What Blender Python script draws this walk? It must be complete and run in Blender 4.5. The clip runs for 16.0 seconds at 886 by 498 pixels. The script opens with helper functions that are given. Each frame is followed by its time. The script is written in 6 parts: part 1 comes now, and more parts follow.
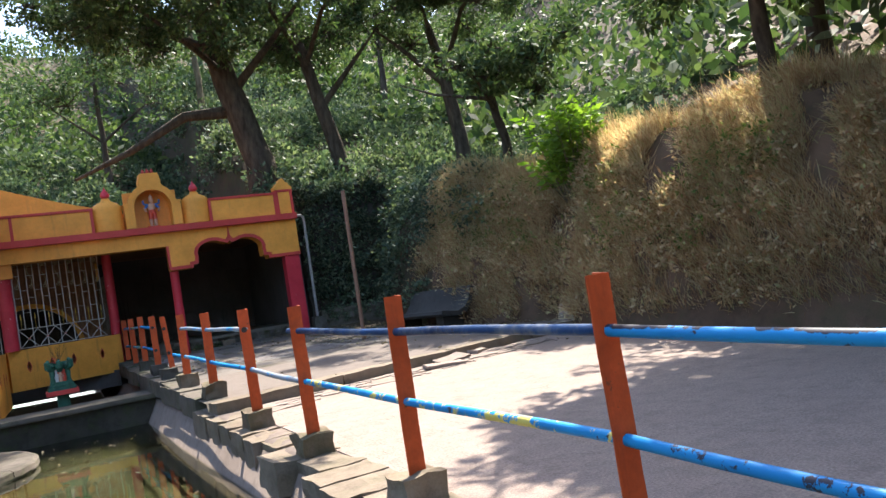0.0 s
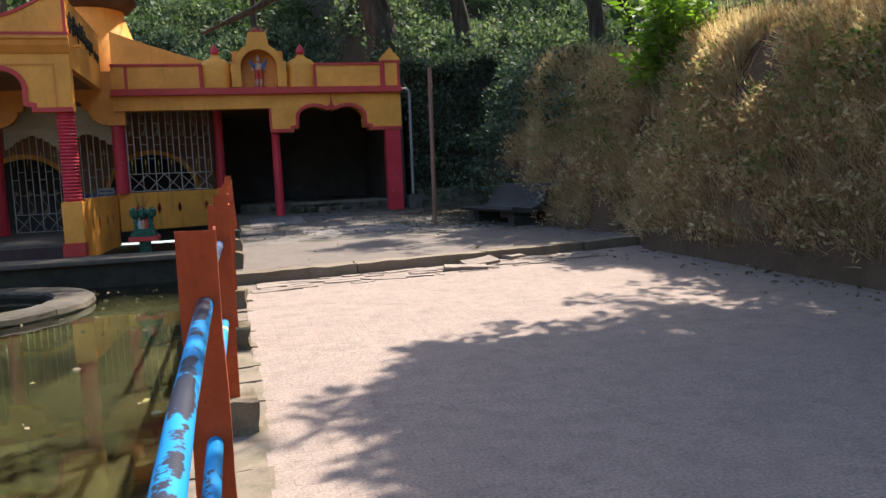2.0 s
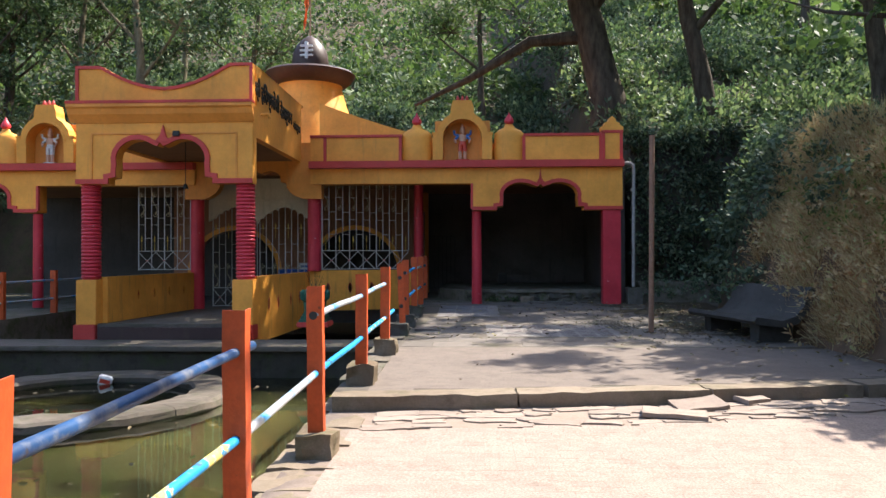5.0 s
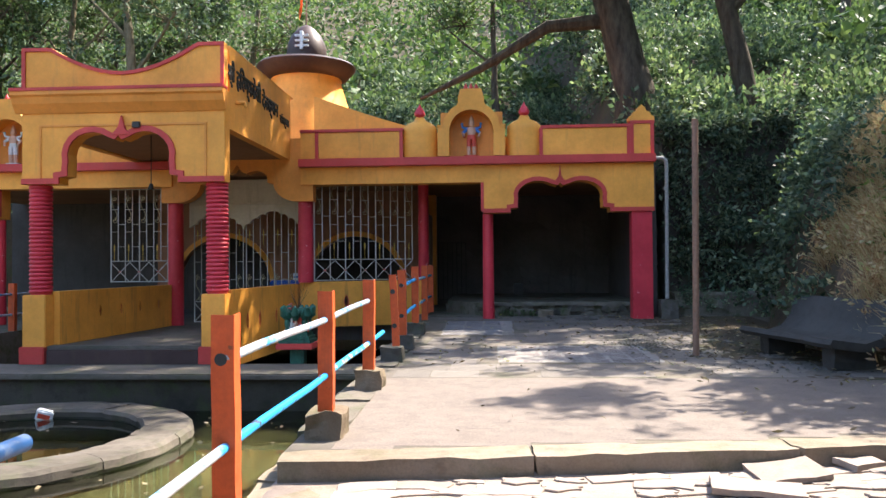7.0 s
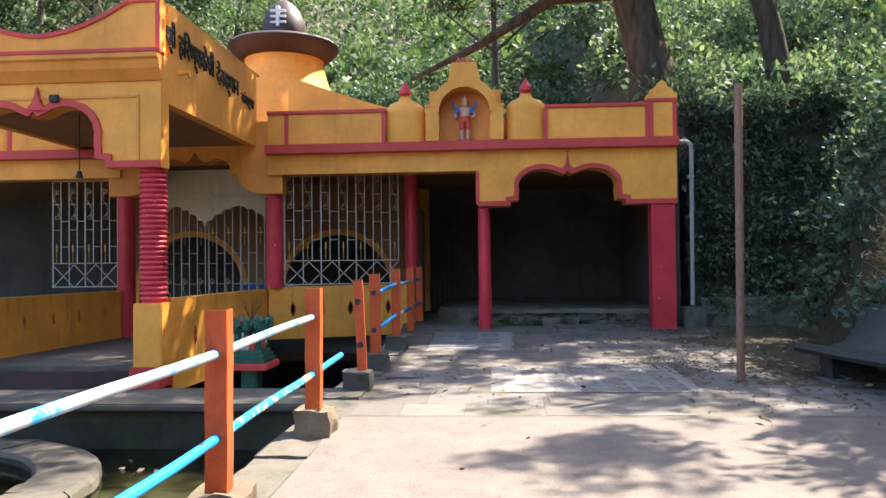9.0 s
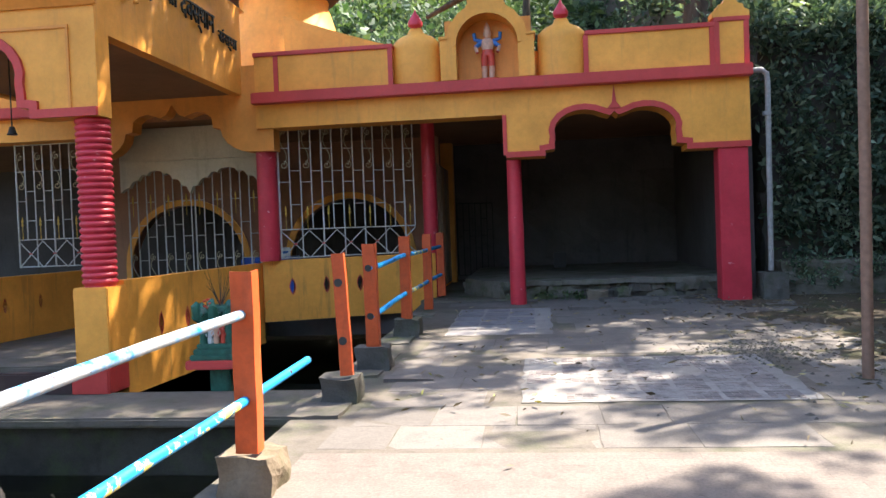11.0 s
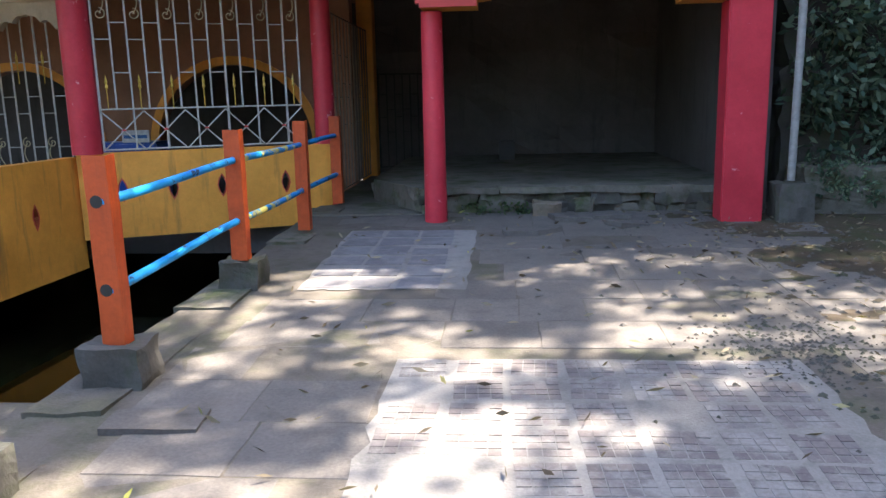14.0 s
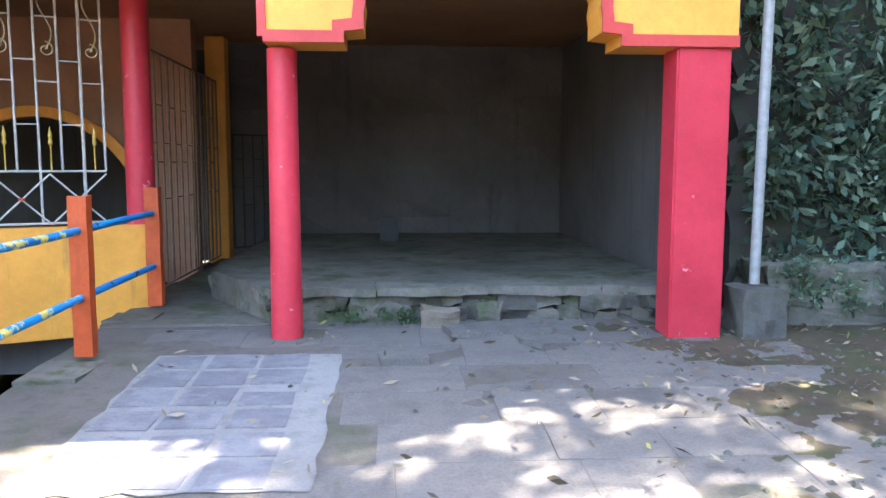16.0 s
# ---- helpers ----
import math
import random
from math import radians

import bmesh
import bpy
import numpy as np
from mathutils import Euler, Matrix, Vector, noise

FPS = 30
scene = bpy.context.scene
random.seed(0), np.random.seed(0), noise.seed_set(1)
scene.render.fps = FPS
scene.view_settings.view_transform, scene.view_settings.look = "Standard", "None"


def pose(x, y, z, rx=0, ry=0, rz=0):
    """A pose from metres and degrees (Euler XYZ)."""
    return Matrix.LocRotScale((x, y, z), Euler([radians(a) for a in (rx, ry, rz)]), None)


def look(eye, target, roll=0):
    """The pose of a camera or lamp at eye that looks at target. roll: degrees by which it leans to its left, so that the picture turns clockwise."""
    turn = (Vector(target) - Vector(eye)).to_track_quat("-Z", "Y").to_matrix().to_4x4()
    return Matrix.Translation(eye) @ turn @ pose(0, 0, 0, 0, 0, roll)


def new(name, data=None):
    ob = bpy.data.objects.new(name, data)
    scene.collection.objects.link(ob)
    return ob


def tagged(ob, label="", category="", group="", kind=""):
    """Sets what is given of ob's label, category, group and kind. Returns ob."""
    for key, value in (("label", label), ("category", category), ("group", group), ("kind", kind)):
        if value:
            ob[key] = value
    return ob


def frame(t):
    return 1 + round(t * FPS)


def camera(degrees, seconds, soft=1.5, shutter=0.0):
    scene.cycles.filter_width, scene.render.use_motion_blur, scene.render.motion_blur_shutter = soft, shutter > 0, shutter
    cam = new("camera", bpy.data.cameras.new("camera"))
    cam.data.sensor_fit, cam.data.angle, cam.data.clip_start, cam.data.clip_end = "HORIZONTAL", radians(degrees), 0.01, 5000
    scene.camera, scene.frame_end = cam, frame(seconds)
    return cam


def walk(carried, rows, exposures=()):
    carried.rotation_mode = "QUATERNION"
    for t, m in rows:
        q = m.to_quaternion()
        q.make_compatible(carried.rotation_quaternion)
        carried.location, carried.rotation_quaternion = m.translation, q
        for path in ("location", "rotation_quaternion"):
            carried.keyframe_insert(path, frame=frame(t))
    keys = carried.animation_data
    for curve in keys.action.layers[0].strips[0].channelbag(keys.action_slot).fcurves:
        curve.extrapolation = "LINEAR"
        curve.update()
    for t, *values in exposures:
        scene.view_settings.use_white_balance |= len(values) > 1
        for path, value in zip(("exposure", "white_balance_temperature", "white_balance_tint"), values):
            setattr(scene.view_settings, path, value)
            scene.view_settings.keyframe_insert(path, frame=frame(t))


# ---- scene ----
cam = camera(59.7, 16.0)
METRES, EYE, TILT, LEAN, TURN = 18.0, 1.42, 0.0, 0.0, -28.6
ROWS = [
    (0.0, 0.0, 0.0, 0.0, 0.35, 2.22, 9.12),
    (0.5, 0.032, 0.0073, 0.001, -2.47, -2.16, 9.53),
    (1.0, 0.0622, 0.0217, 0.001, -4.37, -5.02, 8.37),
    (1.5, 0.0904, 0.037, 0.0015, 2.59, -4.94, 6.64),
    (2.0, 0.1083, 0.0572, 0.0036, 13.12, -5.6, 2.59),
    (2.5, 0.1161, 0.0859, 0.007, 19.07, -6.81, -0.09),
    (3.0, 0.1196, 0.1158, 0.0105, 23.84, -5.67, -0.66),
    (3.5, 0.1119, 0.1439, 0.0118, 27.15, -2.33, -0.51),
    (4.0, 0.1059, 0.1709, 0.0125, 28.29, -0.36, 0.26),
    (4.5, 0.0999, 0.1997, 0.0134, 29.9, 0.24, 0.11),
    (7.0, 0.042, 0.3361, 0.0153, 32.17, 1.13, 0.48),
    (7.5, 0.0272, 0.3627, 0.0145, 32.47, 1.18, 0.6),
    (8.0, 0.0153, 0.3899, 0.0151, 32.47, 1.2, 0.57),
    (8.5, 0.0051, 0.4188, 0.0159, 32.54, 1.21, 0.67),
    (9.0, -0.0092, 0.4483, 0.0164, 32.58, 1.17, 0.65),
    (11.5, -0.0784, 0.5906, 0.0154, 36.41, -2.89, 2.28),
    (12.0, -0.0858, 0.6241, 0.0144, 37.5, -4.72, 2.14),
    (12.5, -0.0988, 0.6571, 0.0136, 38.5, -6.17, 2.43),
    (13.0, -0.1105, 0.6859, 0.0219, 36.95, -7.75, 3.05),
    (13.5, -0.1213, 0.7159, 0.0238, 34.97, -9.41, 1.97),
    (14.0, -0.137, 0.7462, 0.0239, 33.17, -10.99, 1.29),
    (14.5, -0.1507, 0.7764, 0.0232, 32.09, -11.6, 1.59),
    (15.0, -0.1664, 0.8047, 0.0237, 31.45, -10.51, 1.54),
    (15.5, -0.1811, 0.833, 0.0245, 28.27, -8.47, 1.2),
    (16.0, -0.1954, 0.8604, 0.0258, 24.88, -6.25, -0.1),
]
EXPOSURES = [(0.0, 1.95), (0.5, 1.85), (1.0, 1.7), (1.5, 1.7), (2.0, 1.5), (3.0, 1.15), (3.5, 1.25), (4.5, 1.65), (7.0, 2.35), (9.0, 2.47), (11.5, 2.6), (12.5, 2.65), (13.5, 2.95), (14.5, 3.0), (15.0, 3.1), (15.5, 3.65), (16.0, 4.5)]
walk(cam, [(t, pose(0, 0, EYE, TILT, LEAN, TURN) @ pose(METRES * x, METRES * y, METRES * z, 90 + pitch, roll, yaw)) for t, x, y, z, yaw, pitch, roll in ROWS], EXPOSURES)

# ---- world, sun ----
SUN_DIR = Vector((0.484, 0.355, 0.80)).normalized()
world = bpy.data.worlds.new("sky")
scene.world = world
world.use_nodes = True
sky = world.node_tree.nodes.new("ShaderNodeTexSky")
sky.sky_type = "NISHITA"
sky.sun_disc = False
sky.sun_elevation = math.asin(SUN_DIR.z)
sky.sun_rotation = math.atan2(SUN_DIR.x, SUN_DIR.y)
sky.dust_density = 1.5
world.node_tree.links.new(sky.outputs[0], world.node_tree.nodes["Background"].inputs[0])
world.node_tree.nodes["Background"].inputs[1].default_value = 0.145
sun = new("sun", bpy.data.lights.new("sun", "SUN"))
sun.data.energy = 4.4
sun.data.angle = radians(0.55)
sun.data.color = (1.0, 0.93, 0.82)
sun.matrix_world = look(SUN_DIR * 60, (0, 0, 0))

# ---- materials ----
class Graph:
    """Small builder for node materials."""

    def __init__(self, name, rough=0.6, metal=0.0, spec=0.5):
        self.m = bpy.data.materials.new(name)
        self.m.use_nodes = True
        self.t = self.m.node_tree
        self.bsdf = self.t.nodes["Principled BSDF"]
        self.bsdf.inputs["Roughness"].default_value = rough
        self.bsdf.inputs["Metallic"].default_value = metal
        self.bsdf.inputs["Specular IOR Level"].default_value = spec
        self.coord = self.t.nodes.new("ShaderNodeTexCoord").outputs["Object"]
        self.geo = self.t.nodes.new("ShaderNodeNewGeometry")

    def node(self, kind, **inputs):
        n = self.t.nodes.new(kind)
        for k, v in inputs.items():
            self.put(n.inputs[k.replace("_", " ")], v)
        return n

    def put(self, socket, v):
        if isinstance(v, bpy.types.NodeSocket):
            self.t.links.new(v, socket)
        else:
            socket.default_value = v

    def noise(self, scale, detail=5.0, rough=0.6, stretch=None, world=True):
        src = self.geo.outputs["Position"] if world else self.coord
        if stretch:
            mp = self.node("ShaderNodeMapping", Vector=src)
            mp.inputs["Scale"].default_value = stretch
            src = mp.outputs[0]
        return self.node("ShaderNodeTexNoise", Vector=src, Scale=scale, Detail=detail, Roughness=rough).outputs[0]

    def ramp(self, fac, stops):
        n = self.t.nodes.new("ShaderNodeValToRGB")
        self.put(n.inputs[0], fac)
        while len(n.color_ramp.elements) < len(stops):
            n.color_ramp.elements.new(0.5)
        for e, (p, c) in zip(n.color_ramp.elements, stops):
            e.position = p
            e.color = (c, c, c, 1) if isinstance(c, (int, float)) else (*c, 1)
        return n.outputs[0]

    def mix(self, fac, a, b, mode="MIX"):
        n = self.t.nodes.new("ShaderNodeMix")
        n.data_type, n.blend_type = "RGBA", mode
        self.put(n.inputs[0], fac)
        for s, v in ((n.inputs[6], a), (n.inputs[7], b)):
            self.put(s, (*v, 1) if isinstance(v, tuple) and len(v) == 3 else v)
        return n.outputs[2]

    def math(self, op, a, b=0.0):
        n = self.t.nodes.new("ShaderNodeMath")
        n.operation = op
        self.put(n.inputs[0], a)
        self.put(n.inputs[1], b)
        return n.outputs[0]

    def colour(self, c):
        self.put(self.bsdf.inputs["Base Color"], (*c, 1) if isinstance(c, tuple) and len(c) == 3 else c)
        return self

    def bump(self, h, strength=0.4, dist=0.02):
        n = self.node("ShaderNodeBump", Height=h, Strength=strength, Distance=dist)
        self.put(self.bsdf.inputs["Normal"], n.outputs[0])
        return self

    def rough(self, v):
        self.put(self.bsdf.inputs["Roughness"], v)
        return self


def paint(name, c, stain=(0.12, 0.09, 0.05), amount=0.5, rough=0.55, chips=None, mottle=0.12):
    """Limewashed or oil-painted plaster with streaks of dirt, weathered patches and a brushed grain."""
    g = Graph(name, rough, spec=0.3)
    big = g.noise(0.9, 4)
    streak = g.noise(2.2, 5, 0.65, (3.0, 3.0, 0.35))
    fine = g.noise(38, 4)
    d = tuple(min(1, v * 0.74) for v in c)
    e = tuple(min(1, v * 1.06 + 0.01) for v in c)
    col = g.mix(g.ramp(big, [(0.3, 0.0), (0.7, 1.0)]), d, e)
    col = g.mix(g.math("MULTIPLY", g.ramp(streak, [(0.55, 0.0), (0.78, 1.0)]), amount), col, stain)
    col = g.mix(mottle, col, g.ramp(g.noise(13, 6, 0.7), [(0.34, 0.25), (0.62, 1.0)]), "MULTIPLY")
    if chips:
        col = g.mix(g.ramp(g.noise(7, 6, 0.7), [(0.66, 0.0), (0.68, 1.0)]), col, chips)
    g.colour(g.mix(0.12, col, fine, "OVERLAY"))
    g.bump(g.mix(0.5, fine, streak), 0.25, 0.01)
    return g.m


YELLOWLOW = paint("mildewed_plaster", (0.88, 0.375, 0.055), stain=(0.13, 0.085, 0.04), amount=0.75)
YELLOW = paint("yellow_plaster", (0.90, 0.375, 0.055), amount=0.28)
ORANGE = paint("orange_plaster", (0.80, 0.30, 0.05), amount=0.25)
BAND = paint("red_trim_paint", (0.58, 0.055, 0.045), amount=0.2, rough=0.5)
PILLAR = paint("pillar_paint", (0.60, 0.035, 0.055), amount=0.15, rough=0.42, chips=(0.66, 0.28, 0.28))
CREAM = paint("cream_paint", (0.62, 0.55, 0.40), amount=0.35)
BROWN = paint("brown_plaster", (0.36, 0.165, 0.085), amount=0.4)
# Dark base colour with darker streaks, for the hall and the sanctum.
DARKWALL = paint("dark_plaster", (0.095, 0.084, 0.077), stain=(0.03, 0.03, 0.03), amount=0.6, rough=0.9)
SOFFIT = paint("soffit_plaster", (0.30, 0.15, 0.07), amount=0.4, rough=0.8)
MAROON = paint("maroon_paint", (0.055, 0.028, 0.025), amount=0.3, rough=0.5)
TEAL = paint("teal_paint", (0.028, 0.13, 0.085), stain=(0.02, 0.035, 0.03), amount=0.8, rough=0.45, mottle=0.6)
POSTPAINT = paint("post_paint", (0.58, 0.085, 0.015), stain=(0.10, 0.03, 0.015), amount=0.55, rough=0.5, chips=(0.20, 0.05, 0.02), mottle=0.3)


def railpaint(name, chip, edge=0.585, soft=0.015, top=0.0, coat=((0.008, 0.19, 0.46), (0.012, 0.27, 0.58))):
    g = Graph(name, 0.5, spec=0.28)
    n = g.noise(5, 7, 0.7)
    c = g.mix(g.ramp(g.noise(1.3, 3), [(0.35, 0.0), (0.65, 1.0)]), *coat)
    if top:
        up = g.node("ShaderNodeSeparateXYZ", Vector=g.geo.outputs["Normal"]).outputs[2]
        n = g.math("ADD", n, g.math("MULTIPLY", g.ramp(up, [(0.35, 0.0), (0.8, 1.0)]), top))
    c = g.mix(g.ramp(n, [(edge, 0.0), (edge + soft, 1.0)]), c, chip)
    c = g.mix(g.ramp(g.noise(9, 6, 0.6), [(0.66, 0.0), (0.68, 1.0)]), c, (0.04, 0.03, 0.04))
    g.colour(c).bump(n, 0.5, 0.003)
    return g.m


RAIL = railpaint("blue_rail_paint", (0.03, 0.03, 0.045))
RAILD = railpaint("blackened_rail_paint", (0.022, 0.022, 0.035), 0.62, 0.02, 0.17)
RAILW = railpaint("worn_rail_paint", (0.30, 0.31, 0.33), 0.36, 0.14)
RAILN = railpaint("navy_rail_paint", (0.15, 0.155, 0.17), 0.47, 0.2, coat=((0.008, 0.02, 0.06), (0.012, 0.06, 0.17)))
RAILY = railpaint("patched_rail_paint", (0.62, 0.50, 0.12), 0.53)


def concrete(name, a, b, moss=0.0, rough=0.9, scale=1.0):
    g = Graph(name, rough, spec=0.2)
    n1, n2, n3 = g.noise(0.7 * scale, 5), g.noise(6 * scale, 6, 0.65), g.noise(60 * scale, 3)
    c = g.mix(g.ramp(n1, [(0.35, 0.0), (0.65, 1.0)]), a, b)
    c = g.mix(g.math("MULTIPLY", g.ramp(n2, [(0.5, 0.0), (0.72, 1.0)]), 0.5), c, tuple(v * 0.45 for v in a))
    if moss:
        c = g.mix(g.math("MULTIPLY", g.ramp(g.noise(2.3 * scale, 6, 0.7), [(0.48, 0.0), (0.62, 1.0)]), moss), c, (0.045, 0.06, 0.018))
    g.colour(g.mix(0.25, c, n3, "OVERLAY"))
    g.bump(g.mix(0.4, n2, n3), 0.55, 0.015)
    return g.m


def slabs_material(name, a, b, c, smear=None, grit=0.25):
    """Stone pieces: each takes its own tone."""
    g = Graph(name, 0.85, spec=0.25)
    info = g.t.nodes.new("ShaderNodeObjectInfo").outputs["Random"]
    isl = g.geo.outputs["Random Per Island"]
    r = g.math("FRACT", g.math("ADD", info, isl))
    n2, n3 = g.noise(5, 6, 0.65), g.noise(55, 4)
    col = g.ramp(r, [(0.0, a), (0.5, b), (1.0, c)])
    col = g.mix(g.math("MULTIPLY", g.ramp(n2, [(0.45, 0.0), (0.75, 1.0)]), 0.45), col, tuple(v * 0.5 for v in a))
    if smear:
        col = g.mix(g.math("MULTIPLY", g.ramp(g.noise(3.4, 7, 0.72), [(0.47, 0.0), (0.60, 1.0)]), 0.8), col, smear)
    g.colour(g.mix(grit, col, n3, "OVERLAY")).bump(g.mix(0.4, n2, n3), 0.5, 0.01)
    return g.m


PAVE = concrete("lower_paving", (0.19, 0.145, 0.118), (0.23, 0.18, 0.147))
GROUT = concrete("terrace_bed", (0.095, 0.08, 0.066), (0.135, 0.112, 0.09), moss=0.35)
SLAB = slabs_material("terrace_slab", (0.108, 0.092, 0.080), (0.142, 0.121, 0.105), (0.126, 0.108, 0.095), grit=0.4)
TILE = slabs_material("grooved_tile", (0.12, 0.10, 0.094), (0.155, 0.127, 0.119), (0.14, 0.122, 0.117), smear=(0.235, 0.215, 0.197))
MORTAR = concrete("pale_mortar", (0.17, 0.152, 0.137), (0.235, 0.215, 0.197))
FOOTING = concrete("footing_concrete", (0.125, 0.092, 0.062), (0.22, 0.17, 0.12), moss=0.35)
RUBBLE = concrete("rough_concrete", (0.15, 0.115, 0.084), (0.215, 0.17, 0.128), moss=0.25)
PLINTHCAP = concrete("plinth_cap", (0.10, 0.088, 0.07), (0.19, 0.165, 0.135), moss=0.4)
MOSSY = concrete("mossy_concrete", (0.10, 0.088, 0.07), (0.17, 0.15, 0.12), moss=0.8)
DARKBLOCK = concrete("damp_block", (0.065, 0.058, 0.05), (0.11, 0.098, 0.085), moss=0.4)
# Ring colour is lowered to stand in for tree shade on it.
RINGSTONE = concrete("ring_plaster", (0.06, 0.05, 0.04), (0.12, 0.10, 0.082), moss=0.3)
# Wet ring foot, darkened to stand in for the dark reflection below it.
RINGDARK = concrete("dark_ring_stone", (0.018, 0.017, 0.013), (0.04, 0.036, 0.028), moss=0.5, rough=0.4)
POOLWALL = concrete("pool_wall", (0.026, 0.023, 0.018), (0.07, 0.06, 0.046), moss=0.5)
ROCK = concrete("rock_face", (0.035, 0.032, 0.028), (0.075, 0.065, 0.055), moss=0.5)
SOIL = concrete("hill_soil", (0.045, 0.034, 0.022), (0.085, 0.06, 0.038), moss=0.5)
BANKSOIL = concrete("bank_soil", (0.085, 0.052, 0.033), (0.155, 0.098, 0.064), moss=0.25)
BENCHSTONE = concrete("bench_stone", (0.032, 0.03, 0.028), (0.06, 0.056, 0.052), rough=0.6)


def plain(name, c, rough=0.5, metal=0.0, scale=20):
    g = Graph(name, rough, metal)
    n = g.noise(scale, 5)
    g.colour(g.mix(g.ramp(n, [(0.35, 0.0), (0.7, 1.0)]), tuple(v * 0.7 for v in c), c)).bump(n, 0.15, 0.004)
    return g.m


BARS = plain("white_bar_paint", (0.55, 0.53, 0.47), 0.45)
GOLD = plain("gold_paint", (0.65, 0.42, 0.06), 0.4)
SCROLL = plain("tarnished_gilt", (0.50, 0.42, 0.24), 0.45)
PIPE = plain("grey_pipe", (0.33, 0.31, 0.29), 0.6)
RUSTPOLE = plain("rusty_pole", (0.26, 0.14, 0.09), 0.7)
PLASTIC = plain("blue_plastic", (0.015, 0.10, 0.50), 0.35)
BLACK = plain("black_paint", (0.02, 0.018, 0.016), 0.6)
WHITE = plain("white_paint", (0.72, 0.72, 0.72), 0.5)
SAFFRON = plain("saffron_cloth", (0.75, 0.16, 0.03), 0.8)
SKIN = plain("statue_flesh_paint", (0.62, 0.34, 0.22), 0.45)
STATUE_RED = plain("statue_red_paint", (0.60, 0.06, 0.03), 0.45)
STATUE_BLUE = plain("statue_blue_paint", (0.04, 0.16, 0.45), 0.45)
STATUE_PALE = plain("statue_pale_paint", (0.62, 0.60, 0.58), 0.45)


def bark_material(name, a, b):
    g = Graph(name, 0.95, spec=0.1)
    n = g.noise(7, 7, 0.7, (1, 1, 0.25))
    g.colour(g.mix(g.ramp(n, [(0.35, 0.0), (0.65, 1.0)]), a, b)).bump(n, 0.9, 0.05)
    return g.m


BARK = bark_material("dark_bark", (0.035, 0.028, 0.022), (0.10, 0.08, 0.062))
BARKPALE = bark_material("lichened_bark", (0.07, 0.06, 0.04), (0.20, 0.17, 0.11))


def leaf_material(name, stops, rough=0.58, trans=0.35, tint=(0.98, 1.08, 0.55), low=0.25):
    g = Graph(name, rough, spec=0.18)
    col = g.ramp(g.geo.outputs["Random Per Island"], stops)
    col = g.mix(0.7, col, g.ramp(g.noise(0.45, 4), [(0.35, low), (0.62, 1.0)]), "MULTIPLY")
    g.colour(col)
    tr = g.node("ShaderNodeBsdfTranslucent")
    g.put(tr.inputs[0], g.mix(1.0, col, tint, "MULTIPLY"))
    mx = g.t.nodes.new("ShaderNodeMixShader")
    mx.inputs[0].default_value = trans
    g.t.links.new(g.bsdf.outputs[0], mx.inputs[1])
    g.t.links.new(tr.outputs[0], mx.inputs[2])
    g.t.links.new(mx.outputs[0], g.t.nodes["Material Output"].inputs[0])
    return g.m


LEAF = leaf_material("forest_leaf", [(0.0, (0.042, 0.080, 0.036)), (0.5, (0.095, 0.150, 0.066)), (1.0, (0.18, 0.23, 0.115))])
# Darker copy of LEAF: shade put into the leaf colour.
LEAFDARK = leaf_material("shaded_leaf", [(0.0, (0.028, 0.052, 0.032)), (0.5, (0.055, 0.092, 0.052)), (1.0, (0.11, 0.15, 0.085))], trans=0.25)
# Pale, cool top tone stands in for sunlit sheen on the leaves.
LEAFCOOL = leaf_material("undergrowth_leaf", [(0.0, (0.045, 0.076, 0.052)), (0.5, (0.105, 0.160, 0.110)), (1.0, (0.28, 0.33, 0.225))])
LEAFBRIGHT = leaf_material("young_leaf", [(0.0, (0.13, 0.25, 0.025)), (1.0, (0.30, 0.46, 0.07))], trans=0.5)
WEED = leaf_material("bank_weed", [(0.0, (0.08, 0.14, 0.035)), (0.6, (0.20, 0.25, 0.08)), (1.0, (0.34, 0.34, 0.13))], trans=0.45)
GRASSDRY = leaf_material("dry_grass", [(0.0, (0.32, 0.18, 0.10)), (0.4, (0.56, 0.40, 0.24)), (0.8, (0.74, 0.63, 0.42)), (1.0, (0.44, 0.47, 0.22))], 0.7, 0.62, (1.06, 1.0, 0.75), 0.6)
LITTER = leaf_material("fallen_leaf", [(0.0, (0.07, 0.05, 0.032)), (0.55, (0.20, 0.155, 0.10)), (0.9, (0.32, 0.26, 0.17)), (0.97, (0.36, 0.30, 0.09)), (1.0, (0.11, 0.17, 0.045))], 0.7, 0.1, low=0.7)

g = Graph("pool_water", 0.03, spec=0.5)
g.bsdf.inputs["IOR"].default_value = 1.33
g.bsdf.inputs["Transmission Weight"].default_value = 1.0
g.colour((0.40, 0.42, 0.32)).bump(g.noise(3.0, 3), 0.06, 0.02)
WATER = g.m
POOLBED = concrete("pool_bed", (0.014, 0.014, 0.009), (0.115, 0.102, 0.056), moss=0.4, scale=0.8)
BRICKPAVE = slabs_material("paving_brick", (0.23, 0.174, 0.147), (0.252, 0.192, 0.160), (0.241, 0.185, 0.156), grit=0.8)
SHARD = slabs_material("paving_shard", (0.195, 0.15, 0.124), (0.25, 0.195, 0.162), (0.22, 0.176, 0.147))
FINEPAVE = slabs_material("terrace_fine_paving", (0.126, 0.100, 0.085), (0.140, 0.112, 0.095), (0.133, 0.107, 0.091), grit=0.5)
TILEBLUE = slabs_material("grey_tile", (0.128, 0.118, 0.122), (0.150, 0.138, 0.142), (0.140, 0.128, 0.133), smear=(0.19, 0.178, 0.174))
RUSTBAR = plain("rusty_bar_paint", (0.24, 0.17, 0.12), 0.7)
